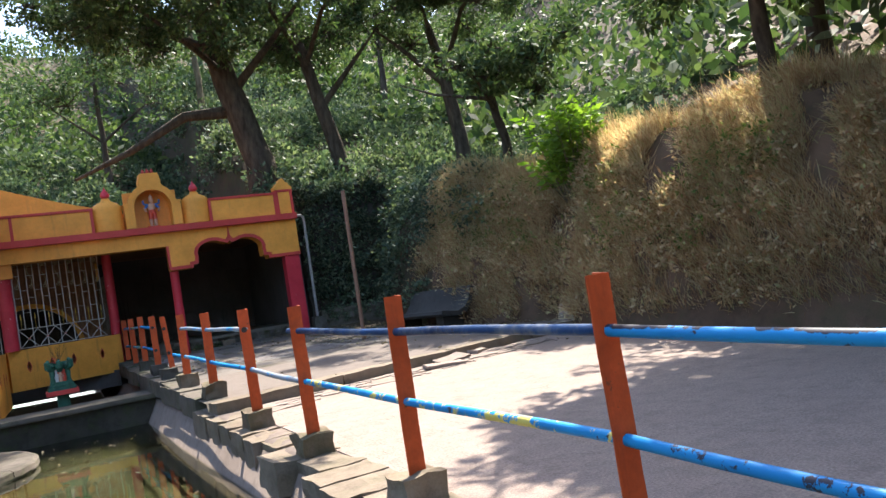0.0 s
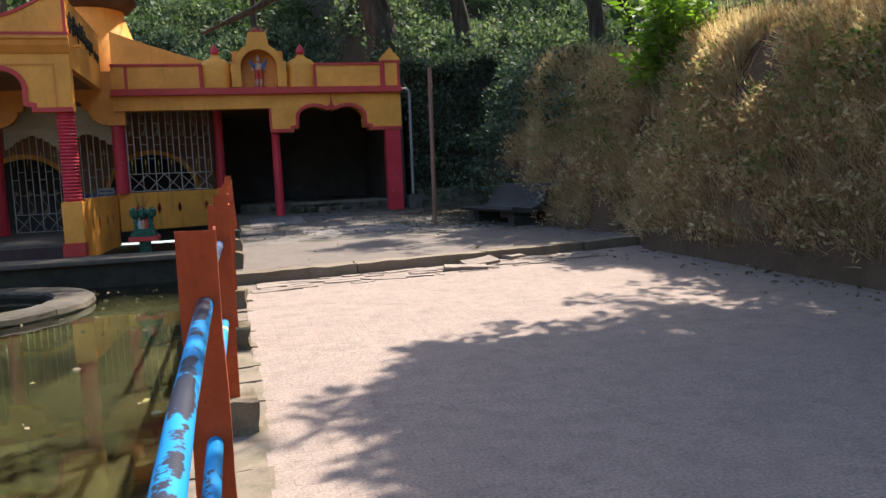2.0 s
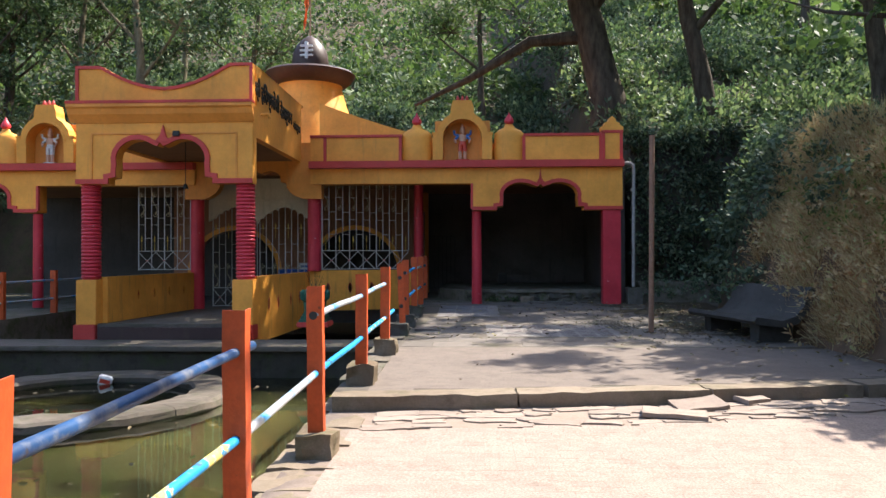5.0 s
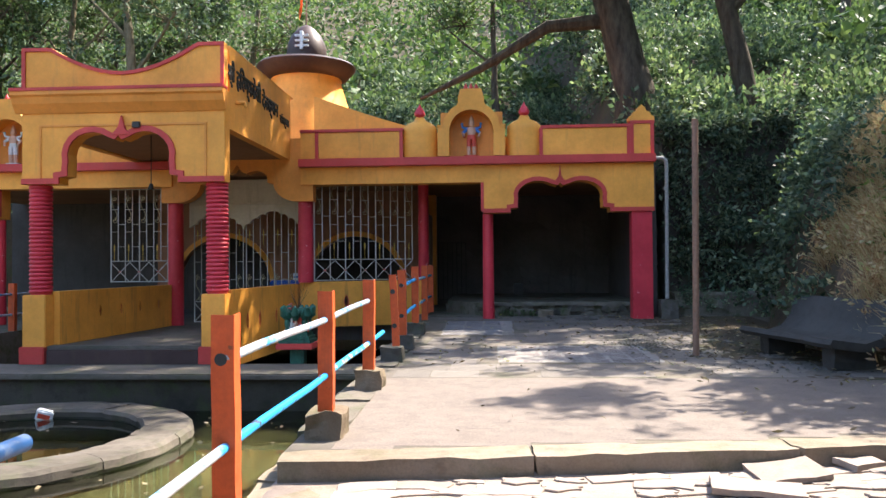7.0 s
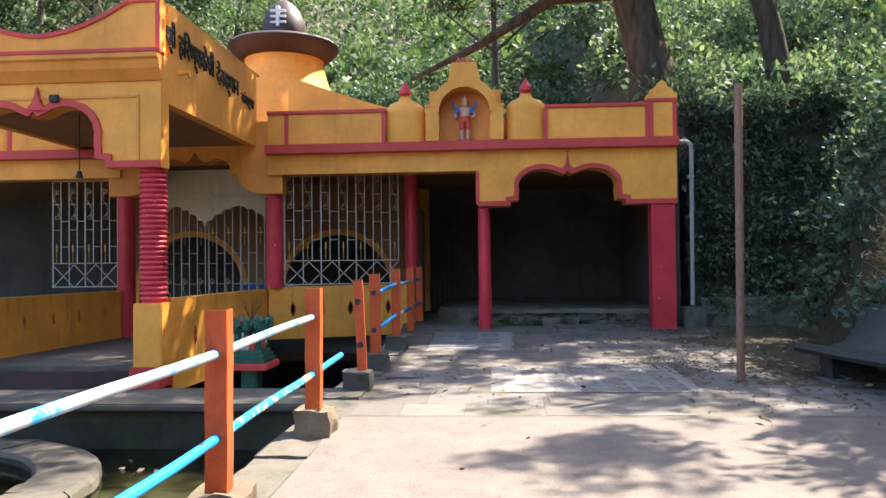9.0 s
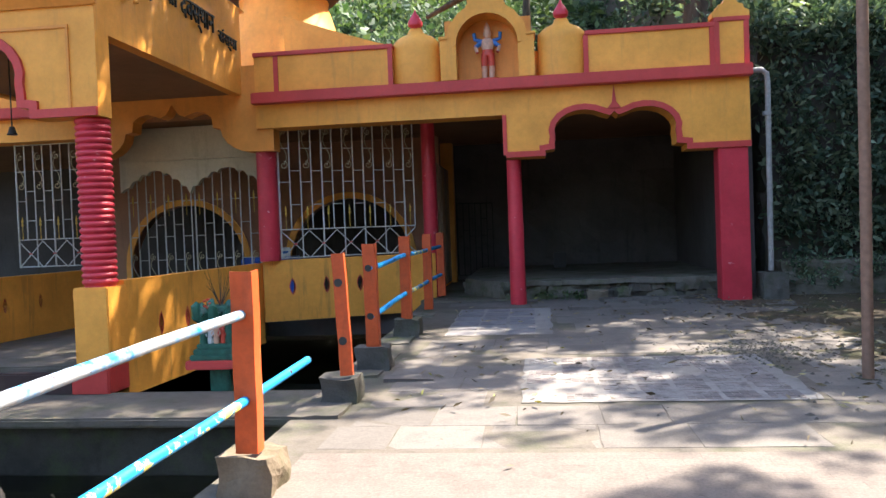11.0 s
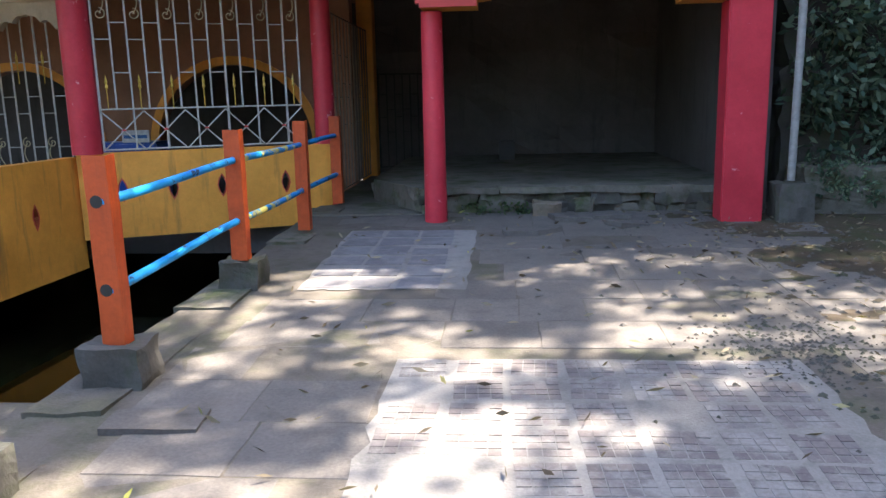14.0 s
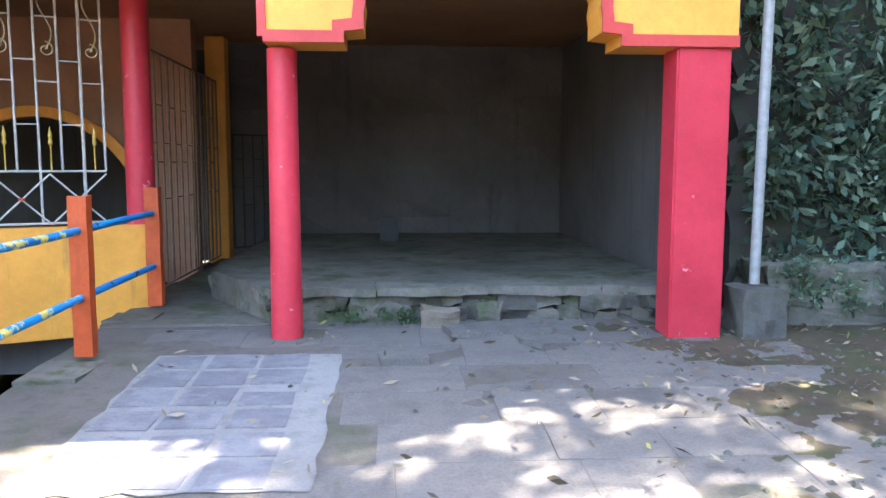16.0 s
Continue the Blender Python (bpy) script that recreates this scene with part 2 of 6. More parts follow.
POSTRUST = paint("rusted_post_paint", (0.24, 0.04, 0.016), stain=(0.05, 0.018, 0.012), amount=0.95, rough=0.7, chips=(0.09, 0.028, 0.015), mottle=0.75)

# ---- mesh helpers ----
def mesh_of(name, bm, mat, smooth=False):
    bmesh.ops.recalc_face_normals(bm, faces=bm.faces)
    me = bpy.data.meshes.new(name)
    bm.to_mesh(me)
    bm.free()
    me.materials.append(mat)
    if smooth:
        me.shade_smooth()
        me.set_sharp_from_angle(angle=radians(40))
    return me


def part(name, bm, material, parent=None, label="", smooth=False):
    """Links a bmesh as one mesh object, under a thing or a part where one is given."""
    ob = new(name, mesh_of(name, bm, material, smooth))
    if parent is not None:
        ob.parent = parent
    if label:
        ob["label"] = label
    return ob


def thing(name, label, category, at=(0, 0, 0), rz=0.0, group=""):
    ob = new(name)
    ob.matrix_world = pose(*at, 0, 0, rz)
    return tagged(ob, label, category, group)


def box(bm, x0, x1, y0, y1, z0, z1, bevel=0.0, m=None):
    r = bmesh.ops.create_cube(bm, size=1.0)
    vs = r["verts"]
    for v in vs:
        v.co = Vector((x0 + (v.co.x + 0.5) * (x1 - x0), y0 + (v.co.y + 0.5) * (y1 - y0), z0 + (v.co.z + 0.5) * (z1 - z0)))
    if bevel:
        es = list({e for v in vs for e in v.link_edges})
        nv = bmesh.ops.bevel(bm, geom=es, offset=bevel, segments=2, affect="EDGES")
        vs = list({v for f in nv["faces"] for v in f.verts} | {v for v in vs if v.is_valid})
    if m is not None:
        bmesh.ops.transform(bm, matrix=m, verts=[v for v in vs if v.is_valid])
    return bm


def boxed(x0, x1, y0, y1, z0, z1, bevel=0.0):
    return box(bmesh.new(), x0, x1, y0, y1, z0, z1, bevel)


def rough_box(x0, x1, y0, y1, z0, z1, bevel=0.02, cuts=3, amp=0.02, seed=0):
    """A box with a broken, weathered surface."""
    bm = boxed(x0, x1, y0, y1, z0, z1)
    n = max(1, cuts)
    bmesh.ops.subdivide_edges(bm, edges=bm.edges[:], cuts=n, use_grid_fill=True)
    c = Vector(((x0 + x1) / 2, (y0 + y1) / 2, (z0 + z1) / 2))
    for v in bm.verts:
        q = v.co * 6 + Vector((seed * 7.3, 0, 0))
        v.co += noise.noise_vector(q) * amp + (c - v.co).normalized() * amp * 0.6 * max(0, noise.noise(v.co * 2.7 + Vector((0, seed, 0))))
    return bm


def prism(outline, y0, y1, bm=None):
    """An upright plate: a closed outline in x and z, extruded from y0 to y1."""
    bm = bm or bmesh.new()
    a = [bm.verts.new((x, y0, z)) for x, z in outline]
    b = [bm.verts.new((x, y1, z)) for x, z in outline]
    bm.faces.new(a)
    bm.faces.new(b[::-1])
    n = len(a)
    for i in range(n):
        bm.faces.new((a[i], b[i], b[(i + 1) % n], a[(i + 1) % n]))
    return bm


def ribbon(line, width, y0, y1, bm=None):
    """A raised border along a line in x and z, lying to the left of its way."""
    pts = [Vector(p) for p in line]
    off = []
    for i, p in enumerate(pts):
        a = (pts[i] - pts[i - 1]).normalized() if i else None
        b = (pts[i + 1] - pts[i]).normalized() if i < len(pts) - 1 else None
        a, b = a or b, b or a
        na, nb = Vector((-a.y, a.x)), Vector((-b.y, b.x))
        n = (na + nb)
        n = n.normalized() if n.length > 1e-4 else na
        off.append(p + n * width / max(0.55, n.dot(na)))
    bm = bm or bmesh.new()
    for i in range(len(pts) - 1):
        q = [pts[i], pts[i + 1], off[i + 1], off[i]]
        a = [bm.verts.new((v.x, y0, v.y)) for v in q]
        b = [bm.verts.new((v.x, y1, v.y)) for v in q]
        bm.faces.new(a)
        bm.faces.new(b[::-1])
        for k in range(4):
            bm.faces.new((a[k], b[k], b[(k + 1) % 4], a[(k + 1) % 4]))
    return bm


def lathe(profile, seg=24, at=(0, 0, 0), bm=None, sx=1.0, sy=1.0):
    """Turns a profile of (radius, z) round the z axis."""
    bm = bm or bmesh.new()
    rings = []
    for r, z in profile:
        rings.append([bm.verts.new((at[0] + sx * r * math.cos(2 * math.pi * k / seg), at[1] + sy * r * math.sin(2 * math.pi * k / seg), at[2] + z)) for k in range(seg)])
    for a, b in zip(rings, rings[1:]):
        for k in range(seg):
            bm.faces.new((a[k], a[(k + 1) % seg], b[(k + 1) % seg], b[k]))
    bm.faces.new(rings[0][::-1])
    bm.faces.new(rings[-1])
    return bm


def tube(points, radii, seg=10, bm=None):
    """A tapered limb through points."""
    bm = bm or bmesh.new()
    pts = [Vector(p) for p in points]
    rings = []
    side = None
    for i, p in enumerate(pts):
        d = (pts[min(i + 1, len(pts) - 1)] - pts[max(i - 1, 0)]).normalized()
        if side is None:
            side = d.orthogonal().normalized()
        side = (side - d * side.dot(d)).normalized()
        up = d.cross(side)
        rings.append([bm.verts.new(p + (side * math.cos(2 * math.pi * k / seg) + up * math.sin(2 * math.pi * k / seg)) * radii[i]) for k in range(seg)])
    for a, b in zip(rings, rings[1:]):
        for k in range(seg):
            bm.faces.new((a[k], a[(k + 1) % seg], b[(k + 1) % seg], b[k]))
    bm.faces.new(rings[0][::-1])
    bm.faces.new(rings[-1])
    return bm


def cusp(x0, x1, z0, z1):
    """The lobed arch of the shrine: from the left foot over the pointed crown to the right foot."""
    half = [(-1, 0), (-1, 0.10), (-0.86, 0.12), (-0.86, 0.24)]
    for k in range(9):
        a = math.pi * (1.08 - k / 8 * 0.80)
        half.append((-0.44 + 0.42 * math.cos(a), 0.44 + 0.36 * math.sin(a)))
    half += [(-0.06, 0.675)]
    full = half + [(0, 0.74)] + [(-u, v) for u, v in reversed(half)]
    c, w, h = (x0 + x1) / 2, (x1 - x0) / 2, z1 - z0
    return [(c + u * w, z0 + v * h) for u, v in full]


# ---- heights of the ground ----
def step(a, b, v):
    u = min(1.0, max(0.0, (v - a) / (b - a)))
    return u * u * (3 - 2 * u)


def lerp_table(table, v):
    for (a, p), (b, q) in zip(table, table[1:]):
        if v <= b:
            return p + (q - p) * max(0.0, (v - a) / (b - a))
    return table[-1][1]


def lower_z(y):
    return lerp_table([(-40, -0.05), (4, -0.03), (7, 0.03), (11.6, 0.15), (40, 0.15)], y)


def terrace_z(y):
    return lerp_table([(0, 0.25), (10.4, 0.27), (12.5, 0.315), (14, 0.36), (16, 0.405), (17, 0.42), (18.7, 0.46), (20.6, 0.54), (22, 0.60), (60, 0.62)], y)


def kerb_y(x):
    return lerp_table([(2.0, 10.5), (6.0, 11.0), (9.0, 11.65), (12, 12.0)], x)


def fence_x(y):
    return lerp_table([(-1, 2.08), (2.6, 2.10), (13, 2.19), (23, 2.2)], y)


EDGE_X = 1.98          # pool edge
POOL_Z, BED_Z = -0.42, -0.60
WALK_Y0, WALK_Y1, WALK_Z = 15.95, 17.12, 0.13
FACE_Y = 21.05         # front of the shrine's wings
PORCH_Y = 17.05        # front of the porch
MID = -2.37


def bank_x(y):
    return lerp_table([(-60, 9.3), (2, 9.2), (8, 9.0), (10, 8.85), (11.3, 8.7), (11.9, 9.3), (12.6, 8.75), (15.4, 8.45), (18.6, 8.4), (19.6, 8.8), (20.6, 9.8), (24, 9.8), (80, 9.8)], y)


def bank_top(y):
    return lerp_table([(-60, 3.0), (4, 3.2), (9, 3.4), (12, 3.5), (13.2, 3.2), (16, 3.7), (21, 4.2), (30, 5)], y)


def hill_z(x, y):
    """Height of the wooded slopes, or a low value where there are none."""
    d = x - bank_x(y)
    zb = -1.0
    if d > -0.4:
        u = min(1.0, max(0.0, (d + 0.35) / 1.9))
        zb = -0.4 + (bank_top(y) + 0.4) * (1 - (1 - u) ** 2.1) + 0.30 * max(0, d - 2.85) + 0.012 * max(0, d - 2.85) ** 2
    yb = 22.2 + (29.2 - 22.2) * step(7.3, 6.6, x) if x > 0 else 29.2
    e = y - yb
    zh = -1.0
    if e > -0.3:
        zh = -0.4 + 5.0 * step(-0.2, 1.1, e) + 0.50 * max(0, e - 1.1)
    left = -13.5 - x
    zl = -0.4 + 1.5 * step(-0.3, 3, left) + 0.22 * max(0, left - 3) if left > -0.3 else -1.0
    back = -11.0 - y
    zk = -0.4 + 1.2 * step(-0.3, 4, back) + 0.25 * max(0, back - 4) if back > -0.3 else -1.0
    z = max(zb, min(zh, 26), zl, zk)
    if z > -0.3:
        z += 0.35 * noise.noise(Vector((x * 0.5, y * 0.5, 0))) * min(1, max(0, z)) + 0.12 * noise.noise(Vector((x * 1.9, y * 1.9, 4)))
    return z


def grid_mesh(name, xs, ys, fz, mat, keep=None, smooth=True):
    co, index, faces = [], {}, []
    for j, y in enumerate(ys):
        for i, x in enumerate(xs):
            index[i, j] = len(co)
            co.append((x, y, fz(x, y)))
    for j in range(len(ys) - 1):
        for i in range(len(xs) - 1):
            if keep is None or keep((xs[i] + xs[i + 1]) / 2, (ys[j] + ys[j + 1]) / 2):
                faces.append((index[i, j], index[i + 1, j], index[i + 1, j + 1], index[i, j + 1]))
    me = bpy.data.meshes.new(name)
    me.from_pydata(co, [], faces)
    me.materials.append(mat)
    if smooth:
        me.shade_smooth()
    return new(name, me)


def steps(a, b, d):
    n = max(1, round((b - a) / d))
    return [a + (b - a) * i / n for i in range(n + 1)]


# ---- ground ----
def lower_ground(x, y):
    rim = 0.02 * noise.noise(Vector((x * 0.7, y * 0.7, 0)))
    return lower_z(y) + rim


ground = grid_mesh("ground", [-200, -60, -14] + steps(-13, 1.4, 0.9) + steps(1.98, 10.5, 0.35) + [14, 60, 200],
                   [-200, -60, -12, -9, -6, -3, -1.2, 0.0] + steps(0.6, 12.2, 0.4) + [16, 24, 60, 200],
                   lambda x, y: (lower_ground(x, y) if y < 12.3 else lower_z(y) - 0.15) if x > 1.9 else (lower_z(y) if y < 0.7 else -1.2), PAVE)
tagged(ground, "sunlit pinkish stone paving with fine joints", "ground", kind="structure")

# far terrain under the woods
hill = grid_mesh("hillside", steps(-70, -14, 2.5)[:-1] + steps(-14, 6, 1.4)[:-1] + steps(6, 8.2, 0.32)[:-1] + steps(8.2, 9.8, 0.09)[:-1] + steps(9.8, 14, 0.32)[:-1] + steps(14, 70, 2.5),
                 steps(-60, -10, 3)[:-1] + steps(-10, 20, 0.6)[:-1] + steps(20, 34, 0.35)[:-1] + steps(34, 90, 2.2), hill_z, SOIL,
                 keep=lambda x, y: hill_z(x, y) > -0.35)
hill.data.materials.append(BANKSOIL)
for pg in hill.data.polygons:
    if pg.center.x > 8 and -8 < pg.center.y < 16.5:
        pg.material_index = 1
tagged(hill, "dark soil of the steep wooded hillside", "hillside", kind="structure")

terrace = grid_mesh("terrace_floor", steps(1.95, 9.8, 0.3), [10.35 + 0.25 * k for k in range(72)],
                    lambda x, y: terrace_z(y) - 0.0212 + 0.002 * noise.noise(Vector((x, y, 2))) if y > kerb_y(x) + 0.1 else -0.1, GROUT,
                    keep=lambda x, y: y > kerb_y(x) + 0.05)
tagged(terrace, "worn stone terrace with moss and dust in its joints", "terrace", kind="structure")
left_terrace = part("left_terrace", boxed(-13.6, -6.0, 14.5, 30, -1.2, 0.42, 0.03), MOSSY)
tagged(left_terrace, "shaded concrete terrace beside the pool", "terrace", kind="structure")

# kerb between paving and terrace: worn stone lengths
kerb = thing("kerb", "worn sandstone kerb edging the raised terrace", "kerb")
kerb["kind"] = "structure"
x = 2.0
rnd = random.Random(4)
while x < 9.3:
    w = rnd.uniform(1.7, 2.5)
    a, b = kerb_y(x), kerb_y(x + w)
    bm = rough_box(0, w - 0.012, 0, 0.34, -0.24, 0.0, cuts=8, amp=0.02, seed=x)
    ob = part("kerb_stone", bm, RUBBLE, kerb)
    ob.matrix_world = pose(x, a - 0.04, terrace_z(11) + rnd.uniform(-0.005, 0.005), 0, 0, math.degrees(math.atan2(b - a, w)))
    x += w

# ---- pool ----
pool = thing("pool", "shallow greenish temple tank with dark masonry sides", "pool")
pool["kind"] = "structure"
part("pool_bed", boxed(-6.2, EDGE_X, 0.6, 29, BED_Z - 0.2, BED_Z), POOLBED, pool)
bm = boxed(EDGE_X - 0.02, EDGE_X + 0.25, 0.7, 22.2, BED_Z, -0.06, 0.01)
part("pool_side", bm, POOLWALL, pool)
part("pool_side", boxed(-6.3, EDGE_X - 0.03, 0.45, 0.7, BED_Z, lower_z(0.6) + 0.004, 0.02), POOLWALL, pool)
part("pool_side", boxed(-6.35, -6.02, 0.7, 22, BED_Z, 0.3, 0.02), POOLWALL, pool)
water = part("water", boxed(-6.02, EDGE_X - 0.02, 0.7, 29, POOL_Z - 0.03, POOL_Z), WATER)
water.visible_shadow = False
tagged(water, "still shallow greenish water reflecting the shrine", "water", kind="structure")
bm = boxed(-6.0, EDGE_X + 0.1, WALK_Y0, WALK_Y1, WALK_Z - 0.09, WALK_Z, 0.02)
path_slab = tagged(part("causeway", bm, GROUT), "narrow worn concrete causeway crossing the tank", "causeway", kind="structure")
bm = boxed(-6.0, EDGE_X - 0.03, WALK_Y0 + 0.12, WALK_Y1 - 0.1, BED_Z, WALK_Z - 0.09)
tagged(part("causeway_wall", bm, POOLWALL), "dark damp masonry under the causeway", "wall", kind="structure")

# broken masonry rim along the fence
rim = thing("pool_rim", "crumbling concrete rim of the tank under the railing", "rim")
rim["kind"] = "structure"
y, rnd = 0.75, random.Random(8)
while y < 22.0:
    w = rnd.uniform(0.45, 0.95) if y < 11 else rnd.uniform(1.2, 2.2)
    zt = lower_z(y) if y < 10.6 else terrace_z(y)
    out = rnd.uniform(-0.22, 0.02) if y < 11 else rnd.uniform(-0.02, 0.01)
    ob = part("rim_stone", rough_box(EDGE_X - 0.06 + out, fence_x(y) + (0.22 if y < 11 else 0.12), y, min(22.1, y + w - 0.01), zt - 0.30, zt + (0.012 if y < 11 else 0.002), cuts=3 if y < 11 else 7, amp=0.028 if y < 11 else 0.02, seed=y), RUBBLE if y < 11 else GROUT if y < 17 else MOSSY, rim)
    y += w

# round basin in the tank
prof = [(1.60, -0.40), (1.58, -0.33), (1.62, -0.29), (1.9, -0.275), (2.16, -0.285), (2.21, -0.32), (2.22, -0.40)]
basin = thing("basin", "low round masonry ring standing in the tank", "basin")
basin.location = (-2.33, 13.86, 0)
rnd = random.Random(12)
a0 = 0.0
while a0 < 2 * math.pi - 0.08:
    a1 = min(2 * math.pi, a0 + rnd.uniform(0.5, 0.9))
    lift, out = rnd.uniform(-0.006, 0.006), rnd.uniform(-0.008, 0.008)
    bm = bmesh.new()
    rows = []
    for i in range(8):
        ang = a0 + 0.001 + (a1 - a0 - 0.002) * i / 7
        rows.append([bm.verts.new(((r + out + 0.03 * noise.noise(Vector((ang * 5, r * 4, z)))) * math.cos(ang), (r + out) * math.sin(ang), z + lift + 0.028 * noise.noise(Vector((ang * 6, r * 5, 3))))) for r, z in prof])
    for p, q in zip(rows, rows[1:]):
        for k in range(len(prof) - 1):
            bm.faces.new((p[k], q[k], q[k + 1], p[k + 1]))
    bm.faces.new(rows[0]), bm.faces.new(rows[-1][::-1])
    part("ring_stone", bm, RINGSTONE, basin)
    a0 = a1

# The foot carries the dark reflection in its colour.
bm = bmesh.new()
walls = [[bm.verts.new((r * math.cos(k * math.pi / 32), r * math.sin(k * math.pi / 32), z)) for k in range(64)] for r, z in ((1.61, -0.85), (1.61, -0.34), (2.205, -0.34), (2.205, -0.85))]
for p, q in zip(walls, walls[1:]):
    for k in range(64):
        bm.faces.new((p[k], p[(k + 1) % 64], q[(k + 1) % 64], q[k]))
part("ring_foot", bm, RINGDARK, basin, "wet foot of the ring, darkened like its reflection")


# ---- railing ----
def post_mesh(w, d, h, torn=(0.0, 0.0, 0.0), side=1):
    """An angle-iron post: a face with the rail holes and a flange behind its edge; torn: heights of the ragged top."""
    bm = bmesh.new()
    t = 0.008
    o = [(-w / 2, -d / 2), (w / 2, -d / 2), (w / 2, d / 2), (w / 2 - t, d / 2), (w / 2 - t, -d / 2 + t), (-w / 2, -d / 2 + t)]
    lift = [torn[0], torn[1], torn[2], torn[2], torn[1], torn[0]]
    n = 7
    rings = []
    for j in range(n + 1):
        z = h * j / n
        bow = 0.0022 * math.sin(j * 1.9 + h * 17)
        rings.append([bm.verts.new((side * (x + bow), y, z + (lift[k] if j == n else 0.0))) for k, (x, y) in enumerate(o)])
    for p, q in zip(rings, rings[1:]):
        for k in range(6):
            bm.faces.new((p[k], p[(k + 1) % 6], q[(k + 1) % 6], q[k]))
    for ring in (rings[0], rings[-1]):
        bm.faces.new((ring[0], ring[1], ring[4], ring[5]))
        bm.faces.new((ring[1], ring[2], ring[3], ring[4]))
    return bm


railing = thing("railing", "orange steel posts on concrete footings with chipped blue pipe rails", "railing")
posts = [(0.32, 1.255), (2.59, 1.34), (4.77, 1.36), (6.96, 1.39), (8.98, 1.44), (11.35, 1.48), (13.5, 1.53), (15.5, 1.56), (16.78, 1.61), (18.75, 1.66), (20.68, 1.67), (22.3, 1.68)]


def rail_drop(y):
    return 0.235, 0.70


def post_top(y):
    return lerp_table(posts, y)


for k, (y, top) in enumerate(posts):
    zg = lower_z(y) if y < 10.6 else terrace_z(y)
    base = zg + (0.02 if k in (10, 11) else 0.19)
    thin = k == 7
    ob = part("post", post_mesh(0.10 if thin else 0.125, 0.085 if thin else 0.10, top - base, (0.012, -0.036, 0.006) if k == 0 else (0.0, -0.003, 0.004), -1 if k == 0 else 1), POSTRUST if k == 0 else POSTPAINT, railing)
    ob.matrix_world = pose(fence_x(y) + (0.095 if k == 0 else 0), y, base, 0, -2.0 if thin else random.Random(k).uniform(-0.8, 0.8), 8 * thin - 40 * (k == 0))
    if k == 0:
        bm = lathe([(0.021, -0.09), (0.021, 0.0), (0.0175, 0.0), (0.0175, -0.08)], 16)
        bmesh.ops.transform(bm, matrix=pose(0.03, 0.035, top - base - 0.022, 34, -14), verts=bm.verts)
        part("torn_rail_end", bm, BLACK, ob, "blackened open pipe end")
    if thin:
        ob.matrix_world = pose(fence_x(y) + 0.065, y - 0.05, base, -4, -2.8, 6)
    if k not in (10, 11):
        part("footing", rough_box(fence_x(y) - 0.15, fence_x(y) + 0.16, y - 0.15, y + 0.15, zg - 0.05, base, cuts=5, amp=0.04, seed=k), FOOTING if k < 7 else DARKBLOCK, railing, "rough concrete footing")
    for dz in (rail_drop(y)[:1] if k == 4 else rail_drop(y) if k in (7, 8) else ()):
        # Black disc on the face paints the darkness of an open hole.
        hz = top - dz - base
        bm = bmesh.new()
        bmesh.ops.create_cone(bm, cap_ends=True, segments=14, radius1=0.034, radius2=0.034, depth=0.004, matrix=pose(-0.01, (-0.0425 if thin else -0.05) - 0.0005, hz, 90))
        part("rail_hole", bm, BLACK, ob)


def rail(y0, y1, which, mat):
    n = max(2, int((y1 - y0) / 0.5))
    pts = []
    for i in range(n + 1):
        y = y0 + (y1 - y0) * i / n
        pts.append((fence_x(y) + 0.004 * math.sin(y * 3), y, post_top(y) - rail_drop(y)[which] + 0.006 * math.sin(y * 2.1 + which)))
    part("rail", tube(pts, [0.027] * (n + 1), 14), mat, railing, smooth=True)


for a, b, w, mat in ((0.3, 2.59, 0, RAILD), (2.59, 4.77, 0, RAILN), (4.77, 7.22, 0, RAILN), (8.93, 11.35, 0, RAILW), (11.35, 13.56, 0, RAILW),
                     (0.3, 2.59, 1, RAIL), (2.59, 4.77, 1, RAILY), (4.77, 6.96, 1, RAILY), (6.96, 8.98, 1, RAILW), (8.98, 11.35, 1, RAIL), (11.35, 13.5, 1, RAILY), (13.5, 14.62, 1, RAIL),
                     (16.73, 18.75, 0, RAIL), (18.75, 20.68, 0, RAILY), (20.68, 22.35, 0, RAIL), (16.73, 18.75, 1, RAIL), (18.75, 20.68, 1, RAILY), (20.68, 22.35, 1, RAIL)):
    rail(a, b, w, mat)

far_railing = thing("railing", "orange steel posts with thin grey pipe rails across the tank", "railing")
for y in (14.2, 16.1, 18.05, 20.0):
    ob = part("post", post_mesh(0.125, 0.095, 0.98), POSTPAINT, far_railing)
    ob.matrix_world = pose(-6.1, y, 0.40)
for z in (1.16, 0.75):
    part("rail", tube([(-6.1, 13.2, z), (-6.1, 21.4, z)], [0.024, 0.024], 10), RAILW, far_railing, smooth=True)

